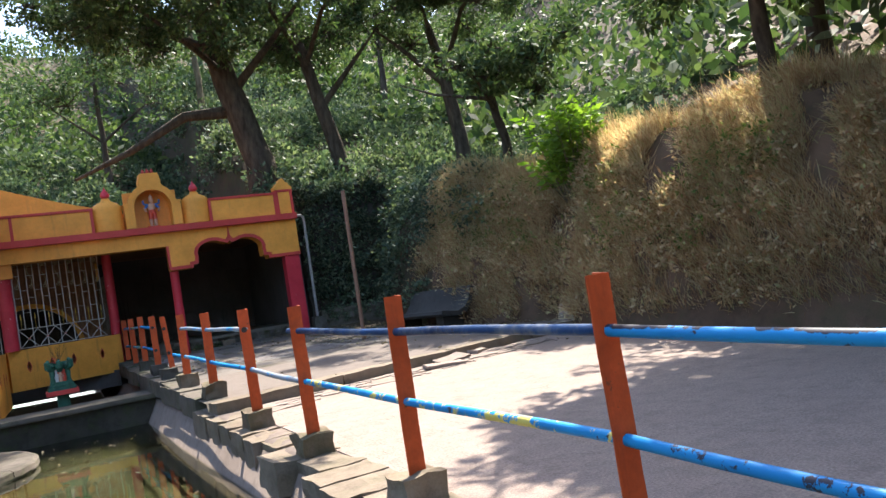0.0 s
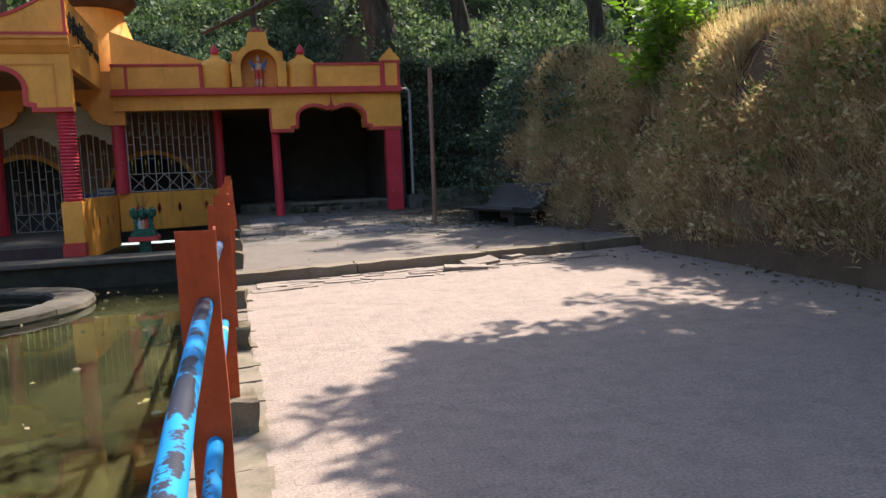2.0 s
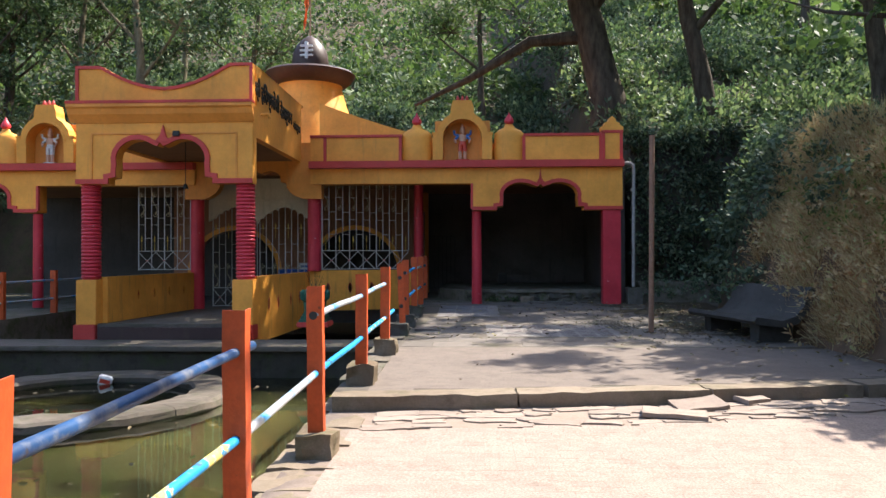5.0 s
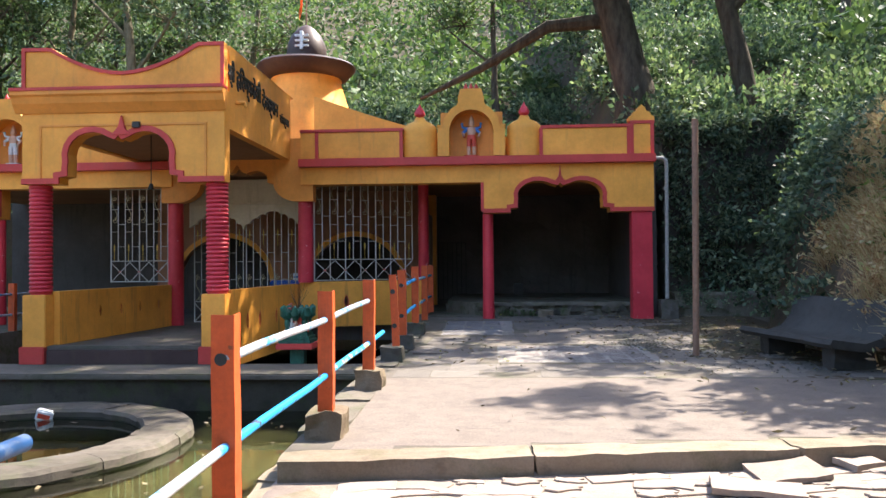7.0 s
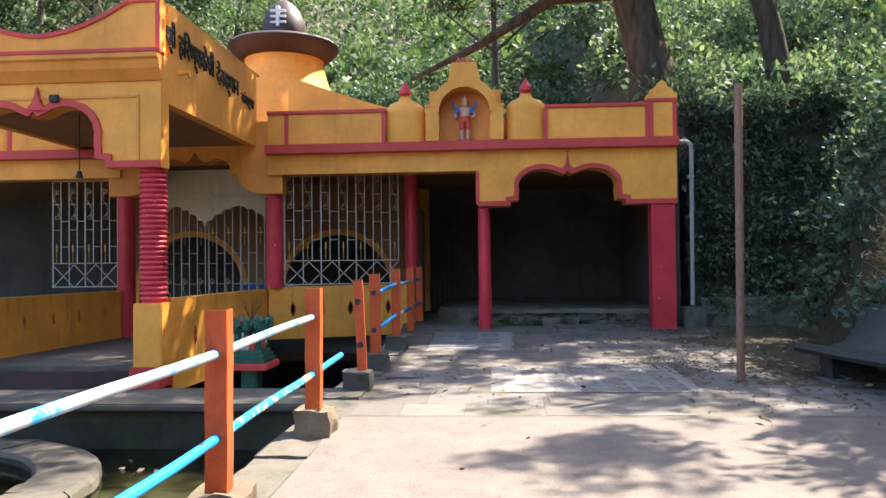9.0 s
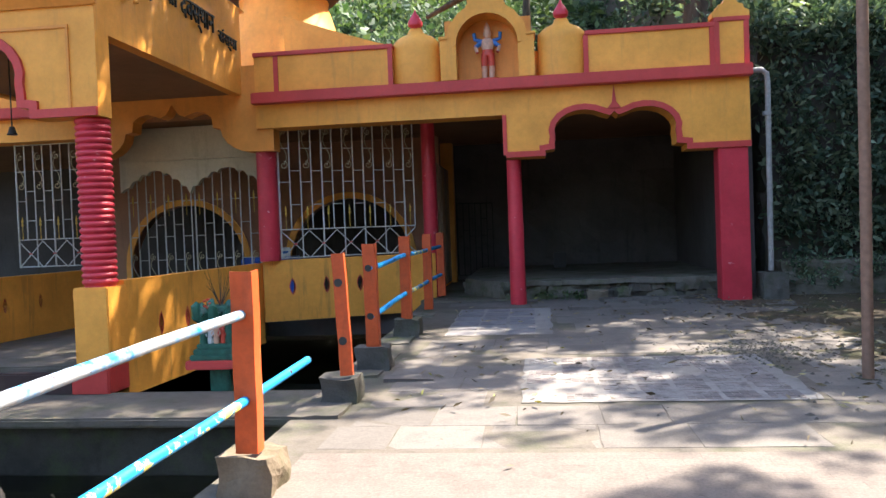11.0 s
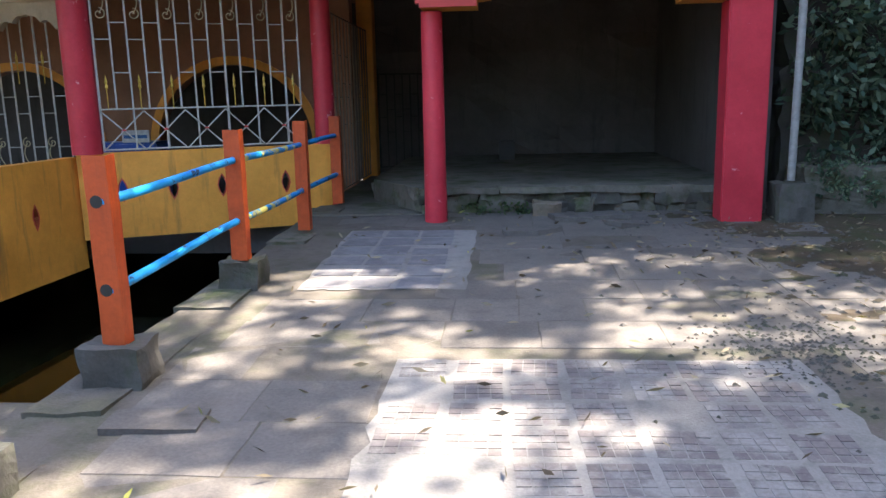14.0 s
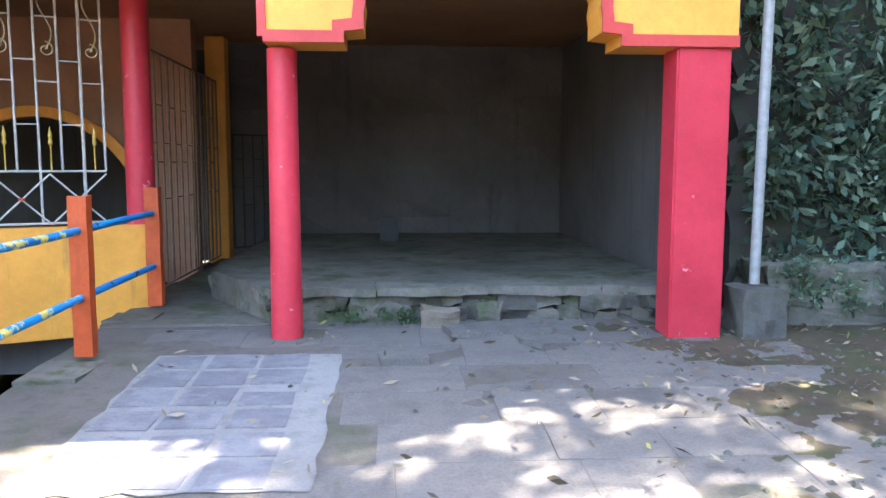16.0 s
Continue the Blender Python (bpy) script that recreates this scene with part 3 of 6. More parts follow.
# ---- shrine: wings ----
def niche(parent, x, y):
    """A shrine niche on the parapet: lobed shoulders, a recess and three small finials."""
    w, z0 = 0.70, 3.95
    arc = [(0.46 * math.cos(math.pi * (1 - k / 14)), 0.50 + 0.46 * math.sin(math.pi * (1 - k / 14))) for k in range(15)]
    outer = [(-w, 0), (-w, 0.62), (-0.60, 0.64), (-0.56, 0.80), (-0.42, 0.98), (-0.30, 1.06), (-0.27, 1.12), (-0.27, 1.22), (-0.22, 1.40)]
    outer = outer + [(-u, v) for u, v in reversed(outer)]
    line = [(x + u, z0 + v) for u, v in outer] + [(x + 0.46, z0), ] + [(x - u, z0 + v) for u, v in arc] + [(x - 0.46, z0)]
    part("niche_front", prism(line, y - 0.08, y + 0.32), YELLOW, parent)
    part("niche_back", boxed(x - 0.66, x + 0.66, y + 0.30, y + 0.44, z0, z0 + 0.98, 0.01), ORANGE, parent)
    part("niche_rib", ribbon([(x + u * 1.0, z0 + v) for u, v in arc], 0.05, y - 0.105, y - 0.07), YELLOW, parent)
    for dx in (-0.11, 0, 0.11):
        part("finial", lathe([(0.045, 0), (0.05, 0.05), (0.035, 0.10), (0.004, 0.16)], 10, (x + dx, y + 0.1, z0 + 1.39)), BAND, parent, smooth=True)
    for s in (-1, 1):
        part("niche_cap", boxed(x + s * 0.65 - 0.07, x + s * 0.65 + 0.07, y - 0.10, y + 0.34, z0 + 0.60, z0 + 0.65, 0.01), YELLOW, parent)


def pinnacle(parent, x, y):
    prof = [(0.36, 0), (0.36, 0.55), (0.35, 0.64), (0.26, 0.72), (0.13, 0.78), (0.10, 0.84), (0.09, 0.86)]
    part("pinnacle", lathe(prof, 28, (x, y + 0.16, 3.95), sy=0.55), YELLOW, parent, smooth=True)
    part("bulb", lathe([(0.05, 0), (0.11, 0.05), (0.115, 0.10), (0.08, 0.17), (0.03, 0.24), (0.006, 0.30)], 20, (x, y + 0.16, 4.80)), PILLAR, parent, smooth=True)


def wing(name, s, c):
    """One wing: s = 1 towards the terrace, -1 across the tank; c shifts the mirrored one."""
    def mx(x):
        return x if s > 0 else 2 * c - x
    def span(a, b):
        return (mx(a), mx(b)) if s > 0 else (mx(b), mx(a))
    Y = FACE_Y
    w = thing(name, "yellow plastered shrine wing with red cornice, arch and parapet niche", "shrine wing")
    w["kind"] = "structure"
    x0, x1 = span(-0.45, 6.92)
    part("beam", boxed(*span(-0.45, 3.40), Y, Y + 0.42, 3.40, 3.76), YELLOW, w)
    # arch panel
    arch = cusp(3.98, 6.02, 2.76, 3.58)
    line = [(3.40, 2.76)] + arch + [(6.92, 2.76), (6.92, 3.76), (3.40, 3.76)]
    line = [(mx(a), z) for a, z in line]
    part("arch_panel", prism(line, Y, Y + 0.42), YELLOW, w)
    edge = [(3.40, 2.76)] + arch + [(6.92, 2.76)]
    edge = [(mx(a), z) for a, z in edge]
    if s < 0:
        edge = edge[::-1]
    part("arch_trim", ribbon(edge, 0.085, Y - 0.03, Y), BAND, w)
    m = mx(5.0)
    part("arch_point", prism([(m - 0.10, 3.41), (m - 0.03, 3.50), (m, 3.755), (m + 0.03, 3.50), (m + 0.10, 3.41)], Y - 0.045, Y - 0.002), BAND, w)
    part("arch_trim", boxed(*span(3.36, 3.42), Y - 0.028, Y + 0.05, 2.80, 3.395), BAND, w)
    part("cornice", boxed(x0 - 0.02, x1 + 0.02, Y - 0.16, Y + 0.5, 3.76, 3.93, 0.012), BAND, w)
    a, b = span(-0.45, 6.92)
    part("roof_slab", boxed(a, b, Y + 0.40, Y + 7.0, 3.62, 3.92), SOFFIT, w)
    # parapet panels with red borders
    for p, q in ((-0.45, 1.73), (4.62, 6.45)):
        p2, q2 = span(p, q)
        part("parapet", boxed(p2, q2, Y, Y + 0.18, 3.93, 4.50), YELLOW, w)
        part("parapet_trim", boxed(p2 - 0.01, q2 + 0.01, Y - 0.035, Y + 0.20, 4.50, 4.565, 0.008), BAND, w)
        for e in ((p + 0.35 if p < 0 else p), q - 0.035):
            e = mx(e)
            part("parapet_trim", boxed(e - 0.035, e + 0.035, Y - 0.025, Y + 0.02, 3.93, 4.50), BAND, w)
    p2, q2 = span(6.45, 6.92)
    part("corner_pier", boxed(p2, q2, Y - 0.02, Y + 0.24, 3.93, 4.56), YELLOW, w)
    part("parapet_trim", boxed(p2 - 0.01, q2 + 0.02, Y - 0.045, Y + 0.26, 4.56, 4.625, 0.008), BAND, w)
    for e in (6.48, 6.89):
        e = mx(e)
        part("parapet_trim", boxed(e - 0.035, e + 0.035, Y - 0.04, Y - 0.015, 3.93, 4.56), BAND, w)
    m = mx(6.68)
    crown = [(m - 0.26, 4.625), (m - 0.26, 4.70), (m - 0.19, 4.74), (m - 0.17, 4.80), (m - 0.10, 4.82), (m - 0.07, 4.90), (m, 4.95)]
    crown = crown + [(2 * m - u, v) for u, v in reversed(crown[:-1])]
    part("corner_crown", prism(crown, Y - 0.03, Y + 0.22), YELLOW, w)
    part("roof_back", boxed(*span(1.73, 4.62), Y + 0.45, Y + 0.6, 3.93, 4.42), YELLOW, w)
    for px in (2.08, 4.28):
        pinnacle(w, mx(px), Y)
    niche(w, mx(3.17), Y)
    # pillars
    part("round_pillar", lathe([(0.125, 0.45), (0.118, 1.2), (0.112, 2.74)], 24, (mx(3.50), Y + 0.22, 0)), PILLAR, w, "round red pillar", True)
    p2, q2 = span(6.46, 6.88)
    part("square_pillar", boxed(p2, q2, Y + 0.004, Y + 0.32, 0.45, 2.76, 0.015), PILLAR, w, "square red pillar with chipped paint")
    return w


wing_right = wing("wing", 1, MID)
wing_left = wing("wing", -1, -1.85)


# painted deity figures in the niches, plain shapes
def figure(name, x, y, z, h, cloth, shawl, label):
    bm = bmesh.new()
    lathe([(0.17, 0), (0.17, 0.05)], 16, (x, y, z), bm, sy=0.6)
    for s in (-1, 1):
        tube([(x + s * 0.055, y, z + 0.05), (x + s * 0.06, y, z + 0.25), (x + s * 0.045, y, z + 0.45)], [0.045, 0.05, 0.065], 10, bm)
        tube([(x + s * 0.10, y, z + 0.64), (x + s * 0.19, y - 0.03, z + 0.56), (x + s * 0.16, y - 0.08, z + 0.46)], [0.04, 0.035, 0.025], 8, bm)
        tube([(x + s * 0.09, y, z + 0.66), (x + s * 0.20, y, z + 0.70), (x + s * 0.21, y - 0.02, z + 0.80)], [0.035, 0.03, 0.03], 8, bm)
    lathe([(0.10, 0.42), (0.085, 0.52), (0.115, 0.63), (0.09, 0.69), (0.035, 0.71)], 14, (x, y, z), bm, sy=0.6)
    lathe([(0.03, 0.70), (0.06, 0.74), (0.066, 0.79), (0.05, 0.84), (0.055, 0.86), (0.03, 0.93), (0.008, 0.97)], 14, (x, y, z), bm)
    bmesh.ops.scale(bm, vec=(0.95, 0.95, h), space=pose(-x, -y, -z), verts=bm.verts)
    ob = part(name, bm, cloth, smooth=True)
    me = ob.data
    for mat in (SKIN, shawl, WHITE):
        me.materials.append(mat)
    for p in me.polygons:
        q = (p.center.z - z) / h
        dx = abs(p.center.x - x)
        p.material_index = 0 if 0.18 < q < 0.48 else 1 if q > 0.70 and dx < 0.08 else 2 if dx > 0.11 and q > 0.55 else 0 if q < 0.06 else 1
    return tagged(ob, label, "statue")


figure("deity_statue", 3.17, FACE_Y + 0.16, 3.94, 0.92, STATUE_RED, STATUE_BLUE, "small painted deity figure standing in the parapet niche")
figure("deity_statue", -6.87, FACE_Y + 0.16, 3.94, 0.92, STATUE_PALE, STATUE_PALE, "small pale deity figure standing in the parapet niche")

# ---- porch ----
porch = thing("porch", "yellow porch with red ribbed columns and a scooped parapet", "porch")
porch["kind"] = "structure"
PX0, PX1, PYB = -4.05, -0.69, FACE_Y
P = PORCH_Y
scoop = [(PX0 + 0.42, 5.27)]
for k in range(13):
    u = k / 12
    scoop.append((PX0 + 0.5 + (PX1 - PX0 - 1.0) * u, 4.86 + 0.40 * abs(2 * u - 1) ** 1.8))
scoop.append((PX1 - 0.42, 5.30))
line = [(PX0, 4.55), (PX0, 5.27)] + scoop + [(PX1, 5.30), (PX1, 4.55)]
part("porch_parapet", prism(line, P, P + 0.16), YELLOW, porch)
part("porch_trim", ribbon([(PX0, 4.56), (PX0, 5.27)] + scoop + [(PX1, 5.30), (PX1, 4.56)], -0.055, P - 0.03, P - 0.001), BAND, porch)
prof = [(0.0, 4.56), (-0.20, 4.56), (-0.20, 4.47), (-0.16, 4.44), (-0.13, 4.34), (-0.07, 4.26), (-0.03, 4.20), (0.0, 4.20)]
bm = bmesh.new()
a = [bm.verts.new((PX0 - 0.10, P + u, z)) for u, z in prof]
b = [bm.verts.new((PX1 + 0.04, P + u, z)) for u, z in prof]
bm.faces.new(a), bm.faces.new(b[::-1])
for k in range(len(prof)):
    bm.faces.new((a[k], b[k], b[(k + 1) % len(prof)], a[(k + 1) % len(prof)]))
part("porch_cornice", bm, ORANGE, porch)
part("porch_trim", boxed(PX0 - 0.11, PX1 + 0.05, P - 0.215, P + 0.02, 4.53, 4.585, 0.008), BAND, porch)
arch = cusp(-3.42, -1.44, 3.05, 4.09)
line = [(PX0, 3.05)] + arch + [(PX1, 3.05), (PX1, 4.55), (PX0, 4.55)]
part("porch_frieze", prism(line, P, P + 0.26), YELLOW, porch)
part("porch_frieze_panel", ribbon([(PX0 + 0.32, 3.12), (PX0 + 0.32, 3.98), (PX1 - 0.32, 3.98), (PX1 - 0.32, 3.12)], 0.03, P - 0.02, P + 0.02), ORANGE, porch)
part("porch_arch_trim", ribbon([(PX0, 3.05)] + arch + [(PX1, 3.05)], 0.09, P - 0.04, P - 0.001), BAND, porch)
part("arch_point", prism([(MID - 0.16, 3.83), (MID - 0.06, 3.92), (MID, 4.14), (MID + 0.06, 3.92), (MID + 0.16, 3.83)], P - 0.06, P - 0.002), BAND, porch)
for s, x in ((1, PX1), (-1, PX0)):
    i, o = (x - 0.16, x) if s > 0 else (x, x + 0.16)
    bm = boxed(i, o, P + 0.26, PYB + 0.1, 3.94, 5.28)
    part("porch_side", bm, YELLOW, porch)
    bm = boxed(i - 0.005, o + 0.005, P + 0.26, PYB + 0.3, 5.28, 5.31)
    part("porch_side_cap", bm, YELLOW, porch)
part("porch_ceiling", boxed(PX0 + 0.17, PX1 - 0.17, P + 0.26, PYB + 0.4, 3.96, 4.12), SOFFIT, porch)
rib = [(0.16, 1.24)]
n = 26
for k in range(n):
    z = 1.27 + k * (1.78 / n)
    for u, r in ((0.0, 0.158), (0.25, 0.178), (0.5, 0.184), (0.75, 0.178)):
        rib.append((r, z + u * 1.78 / n))
rib.append((0.16, 3.05))
for x in (PX0 + 0.20, PX1 - 0.19):
    part("ribbed_column", lathe(rib, 28, (x, P + 0.20, 0)), PILLAR, porch, "red spiral-ribbed column", True)
    part("column_pedestal", boxed(x - 0.20, x + 0.19, P, P + 0.40, 0.40, 1.25, 0.012), YELLOW, porch)
    part("column_base", boxed(x - 0.24, x + 0.185, P - 0.04, P + 0.385, 0.12, 0.41, 0.015), BAND, porch)
part("porch_floor", boxed(PX0 + 0.06, PX1 - 0.16, P + 0.06, 24.6, 0.0, 0.42, 0.02), GROUT, porch)
part("porch_step", boxed(PX0 + 0.42, PX1 - 0.42, P - 0.03, P + 0.3, 0.12, 0.36, 0.015), MAROON, porch)


def holed_wall(name, x0, x1, z0, z1, holes, label, m, hole_w=0.045, hole_h=0.12, thick=0.14):
    """A low yellow wall with pointed slots through it."""
    ob = thing(name, label, "wall")
    ob["kind"] = "structure"
    ob.matrix_world = m
    bm = bmesh.new()
    edges = [x0] + [e for h in holes for e in (h - hole_w, h + hole_w)] + [x1]
    zc = z0 + (z1 - z0) * 0.56
    for i in range(0, len(edges), 2):
        box(bm, edges[i], edges[i + 1], 0, thick, z0, z1)
    for h in holes:
        prism([(h - hole_w, zc), (h - hole_w, z1), (h + hole_w, z1), (h + hole_w, zc), (h + hole_w * 0.6, zc + hole_h * 0.6), (h, zc + hole_h), (h - hole_w * 0.6, zc + hole_h * 0.6)], 0, thick, bm)
        prism([(h - hole_w, z0), (h - hole_w, zc), (h - hole_w * 0.6, zc - hole_h * 0.6), (h, zc - hole_h), (h + hole_w * 0.6, zc - hole_h * 0.6), (h + hole_w, zc), (h + hole_w, z0)], 0, thick, bm)
    part("low_wall", bm, YELLOWLOW, ob)
    for h in holes:
        d = [(h - hole_w, zc), (h - hole_w * 0.6, zc + hole_h * 0.6), (h, zc + hole_h), (h + hole_w * 0.6, zc + hole_h * 0.6), (h + hole_w, zc), (h + hole_w * 0.6, zc - hole_h * 0.6), (h, zc - hole_h), (h - hole_w * 0.6, zc - hole_h * 0.6), (h - hole_w, zc)]
        part("slot_lining", ribbon(d, 0.012, -0.004, thick * 0.9), BAND, ob)
    return ob


def along(ax, ay, bx, by):
    return pose(ax, ay, 0, 0, 0, math.degrees(math.atan2(by - ay, bx - ax)))


holed_wall("parapet_wall", 0.0, 3.95, 0.02, 1.30, [0.75, 1.4, 2.35, 3.1], "low yellow porch wall with pointed red-edged slots", along(PX1 - 0.02, P + 0.38, PX1 + 0.12, FACE_Y + 0.25))
holed_wall("parapet_wall", 0.0, 2.86, 0.36, 1.34, [0.45, 1.0, 1.55, 2.3], "low yellow wall with pointed slots over the channel", along(-0.52, FACE_Y + 0.22, 2.08, 22.42))
holed_wall("parapet_wall", 0.0, 3.95, 0.42, 1.30, [0.6, 1.35, 2.05, 2.75], "low yellow porch wall with pointed red-edged slots", along(-3.45, FACE_Y + 0.20, PX0 + 0.36, P + 0.40))

# inner columns at the line of the wings
for x in (-3.28, -0.42):
    ob = part("inner_column", lathe([(0.165, 0.42 if x < -1 else 1.33), (0.16, 3.06)], 26, (x, FACE_Y + 0.30, 0)), PILLAR, smooth=True)
    tagged(ob, "plain round red column inside the porch", "column", kind="structure")
half = [(-3.50, 3.06), (-3.08, 3.06), (-2.98, 3.08), (-2.86, 3.13), (-2.75, 3.21), (-2.67, 3.32), (-2.64, 3.44), (-2.52, 3.46), (-2.50, 3.62), (-2.40, 3.70), (-2.26, 3.73), (-2.13, 3.69), (-2.05, 3.66), (-1.96, 3.70), (-1.90, 3.78)]
inner = part("inner_arch_wall", prism(half + [(-1.85, 3.86)] + [(-3.70 - a, z) for a, z in reversed(half)] + [(-0.20, 4.4), (-3.50, 4.4)], FACE_Y + 0.06, FACE_Y + 0.34), ORANGE)
tagged(inner, "orange inner wall with a lobed arch", "wall", kind="structure")

# cream screen with two scalloped openings behind the arch
SY = 21.85


def scallop(x0, x1, z0, z1):
    """A hanging edge in seven small lobes that climb to a pointed crown."""
    out = []
    for k in range(57):
        u = -1 + 2 * k / 56
        v = (1 - abs(u) ** 1.7) * 0.78 + 0.13 * abs(math.sin(3.5 * math.pi * u)) + 0.14 * math.exp(-(u / 0.05) ** 2)
        out.append(((x0 + x1) / 2 + u * (x1 - x0) / 2, z0 + v * (z1 - z0)))
    return out


e = scallop(-3.10, -2.00, 2.56, 2.95) + [(-1.95, 2.50)] + scallop(-1.90, -0.66, 2.56, 2.95) + [(-0.55, 2.56), (-0.55, 3.62), (-3.18, 3.62), (-3.18, 2.56)]
screen = part("screen_wall", prism(e, SY, SY + 0.10), CREAM)
tagged(screen, "cream painted screen with scalloped openings", "screen", kind="structure")
part("screen_ledge", boxed(-3.16, -0.56, SY - 0.05, SY, 3.06, 3.10), CREAM, screen)

# sanctum wall with yellow round arches
def arch_opening(x0, x1, r, zc, xs):
    line = [(x0, 0.42)]
    for c in xs:
        line += [(c - r, 0.42), (c - r, zc)] + [(c - r * math.cos(math.pi * k / 16), zc + r * math.sin(math.pi * k / 16)) for k in range(1, 16)] + [(c + r, zc), (c + r, 0.42)]
    return line + [(x1, 0.42), (x1, 3.7), (x0, 3.7)]


sanctum = part("sanctum_wall", prism(arch_opening(-5.3, 1.9, 1.25, 1.20, (-3.5, 0.0)), 25.0, 25.25), BROWN)
tagged(sanctum, "brown plastered inner wall with round arches", "wall", kind="structure")
for c in (-3.5, 0.0):
    arcline = [(c - 1.25, 0.42)] + [(c - 1.25 * math.cos(math.pi * k / 20), 1.20 + 1.25 * math.sin(math.pi * k / 20)) for k in range(21)] + [(c + 1.25, 0.42)]
    part("arch_border", ribbon(arcline, 0.13, 24.96, 25.05), YELLOW, sanctum)
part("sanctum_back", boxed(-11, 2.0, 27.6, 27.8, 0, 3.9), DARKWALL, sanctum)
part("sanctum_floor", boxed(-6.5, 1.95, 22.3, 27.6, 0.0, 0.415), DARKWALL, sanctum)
tablecl = part("cloth", boxed(-2.05, -0.95, 24.2, 24.7, 0.42, 1.32, 0.03), PLASTIC)
tagged(tablecl, "blue cloth-covered table inside the shrine", "table")
sg = tagged(part("notice_board", boxed(-1.42, -1.0, 24.12, 24.15, 1.32, 1.50, 0.004), WHITE), "small white and blue notice on the table", "notice")
part("notice_line", boxed(-1.39, -1.03, 24.114, 24.119, 1.38, 1.43), STATUE_BLUE, sg)


# ---- grilles ----
def curl(x, z, r, s):
    return [(x + s * r * (1 - k / 22) * math.cos(k * 0.45 + math.pi / 2), 0, z + r * (1 - k / 22) * math.sin(k * 0.45 + math.pi / 2)) for k in range(18)]


def grille(name, w, z0, z1, m, label, lattice=0.46, gap=0.17, scrolls=True, mat=None, low=False):
    ob = thing(name, label, "grille")
    ob.matrix_world = m
    def bar(pts, r=0.008, nm="bar"):
        part(nm, tube(pts, [r] * len(pts), 6), mat or BARS, ob)
    n = max(2, round(w / gap))
    h = z1 - z0
    for i in range(n + 1):
        x = w * i / n
        lo = z0 if (i % 2 == 0 or not lattice) else z0 + lattice
        bar([(x, 0, lo), (x, 0, z1)], 0.011 if i % 4 else 0.014)
    for z in (z0 + 0.01, z1 - 0.01):
        bar([(0, 0, z), (w, 0, z)], 0.011, "cross_bar")
    if lattice:
        bar([(0, 0, z0 + lattice), (w, 0, z0 + lattice)], 0.010, "cross_bar")
        k = max(1, round(w / 0.42))
        for i in range(k):
            a, b = w * i / k, w * (i + 1) / k
            bar([(a, -0.01, z0), (b, -0.01, z0 + lattice * 0.95)], 0.009, "lattice_bar")
            bar([(b, -0.018, z0), (a, -0.018, z0 + lattice * 0.95)], 0.009, "lattice_bar")
            part("rosette", lathe([(0.03, 0), (0.02, 0.02)], 8, ((a + b) / 2, -0.03, z0 + lattice * 0.47)), BAND, ob)
    for i in range(n):
        a, b = w * i / n, w * (i + 1) / n
        f = 0.62 if i % 2 else 0.78
        bar([(a, 0, z0 + h * f), (b, 0, z0 + h * f)], 0.007, "tie_bar")
        bar([(a, 0, z0 + h * (f - 0.24)), (b, 0, z0 + h * (f - 0.24))], 0.007, "tie_bar")
        if scrolls and i % 2 == 0:
            x = (a + b) / 2
            za, zb, r = (z0 + h * 0.20, z0 + h * 0.40, 0.062) if low else (z0 + h * 0.66, z0 + h * 0.90, 0.066)
            part("scroll", tube([(x + 0.05 * math.sin(u / 20 * math.pi * 2), 0, za + (zb - za) * u / 20) for u in range(21)], [0.007] * 21, 5), SCROLL, ob)
            for s, zz in ((1, zb), (-1, za)):
                part("scroll", tube(curl(x, zz, r, s), [0.007] * 18, 5), SCROLL, ob)
            part("spear", lathe([(0.006, 0), (0.006, 0.22), (0.02, 0.24), (0.012, 0.28), (0.018, 0.30), (0.002, 0.38)], 8, (x, -0.012, z0 + (h * 0.68 if low else lattice or 0.5))), GOLD, ob)
    return ob


grille("window_grille", 2.25, 1.36, 3.62, along(-0.24, FACE_Y + 0.33, 1.72, 22.35), "white painted wrought iron grille with scrolls above the low wall")
grille("window_grille", 1.28, 1.36, 3.40, along(-4.76, FACE_Y + 0.35, -3.48, FACE_Y + 0.35), "white painted wrought iron grille with scrolls above the low wall")
grille("iron_gate", 1.12, 0.44, 2.94, along(-3.12, SY + 0.14, -1.98, SY + 0.14), "closed white iron gate leaf with lattice foot", low=True)
grille("iron_gate", 1.28, 0.44, 2.94, along(-1.93, SY + 0.14, -0.65, SY + 0.14), "closed white iron gate leaf with lattice foot", low=True)
grille("side_gate", 3.3, 0.62, 3.0, along(1.98, 22.75, 1.95, 26.1), "rusty brown folding gate beside the shrine passage", lattice=0, gap=0.24, scrolls=False, mat=RUSTBAR)
ob = part("corner_column", lathe([(0.13, 0.3), (0.12, 3.6)], 22, (2.02, 22.55, 0)), PILLAR, smooth=True)
tagged(ob, "slim round red column at the passage corner", "column", kind="structure")
ob = part("gate_pier", boxed(1.80, 2.06, 26.1, 26.4, 0.5, 3.6, 0.01), YELLOW)
tagged(ob, "yellow painted pier beside the side gate", "pier", kind="structure")
grille("inner_bars", 0.9, 0.7, 2.3, along(2.1, 26.3, 3.0, 26.9), "dark iron bars at the end of the passage", lattice=0, gap=0.15, scrolls=False, mat=BLACK)

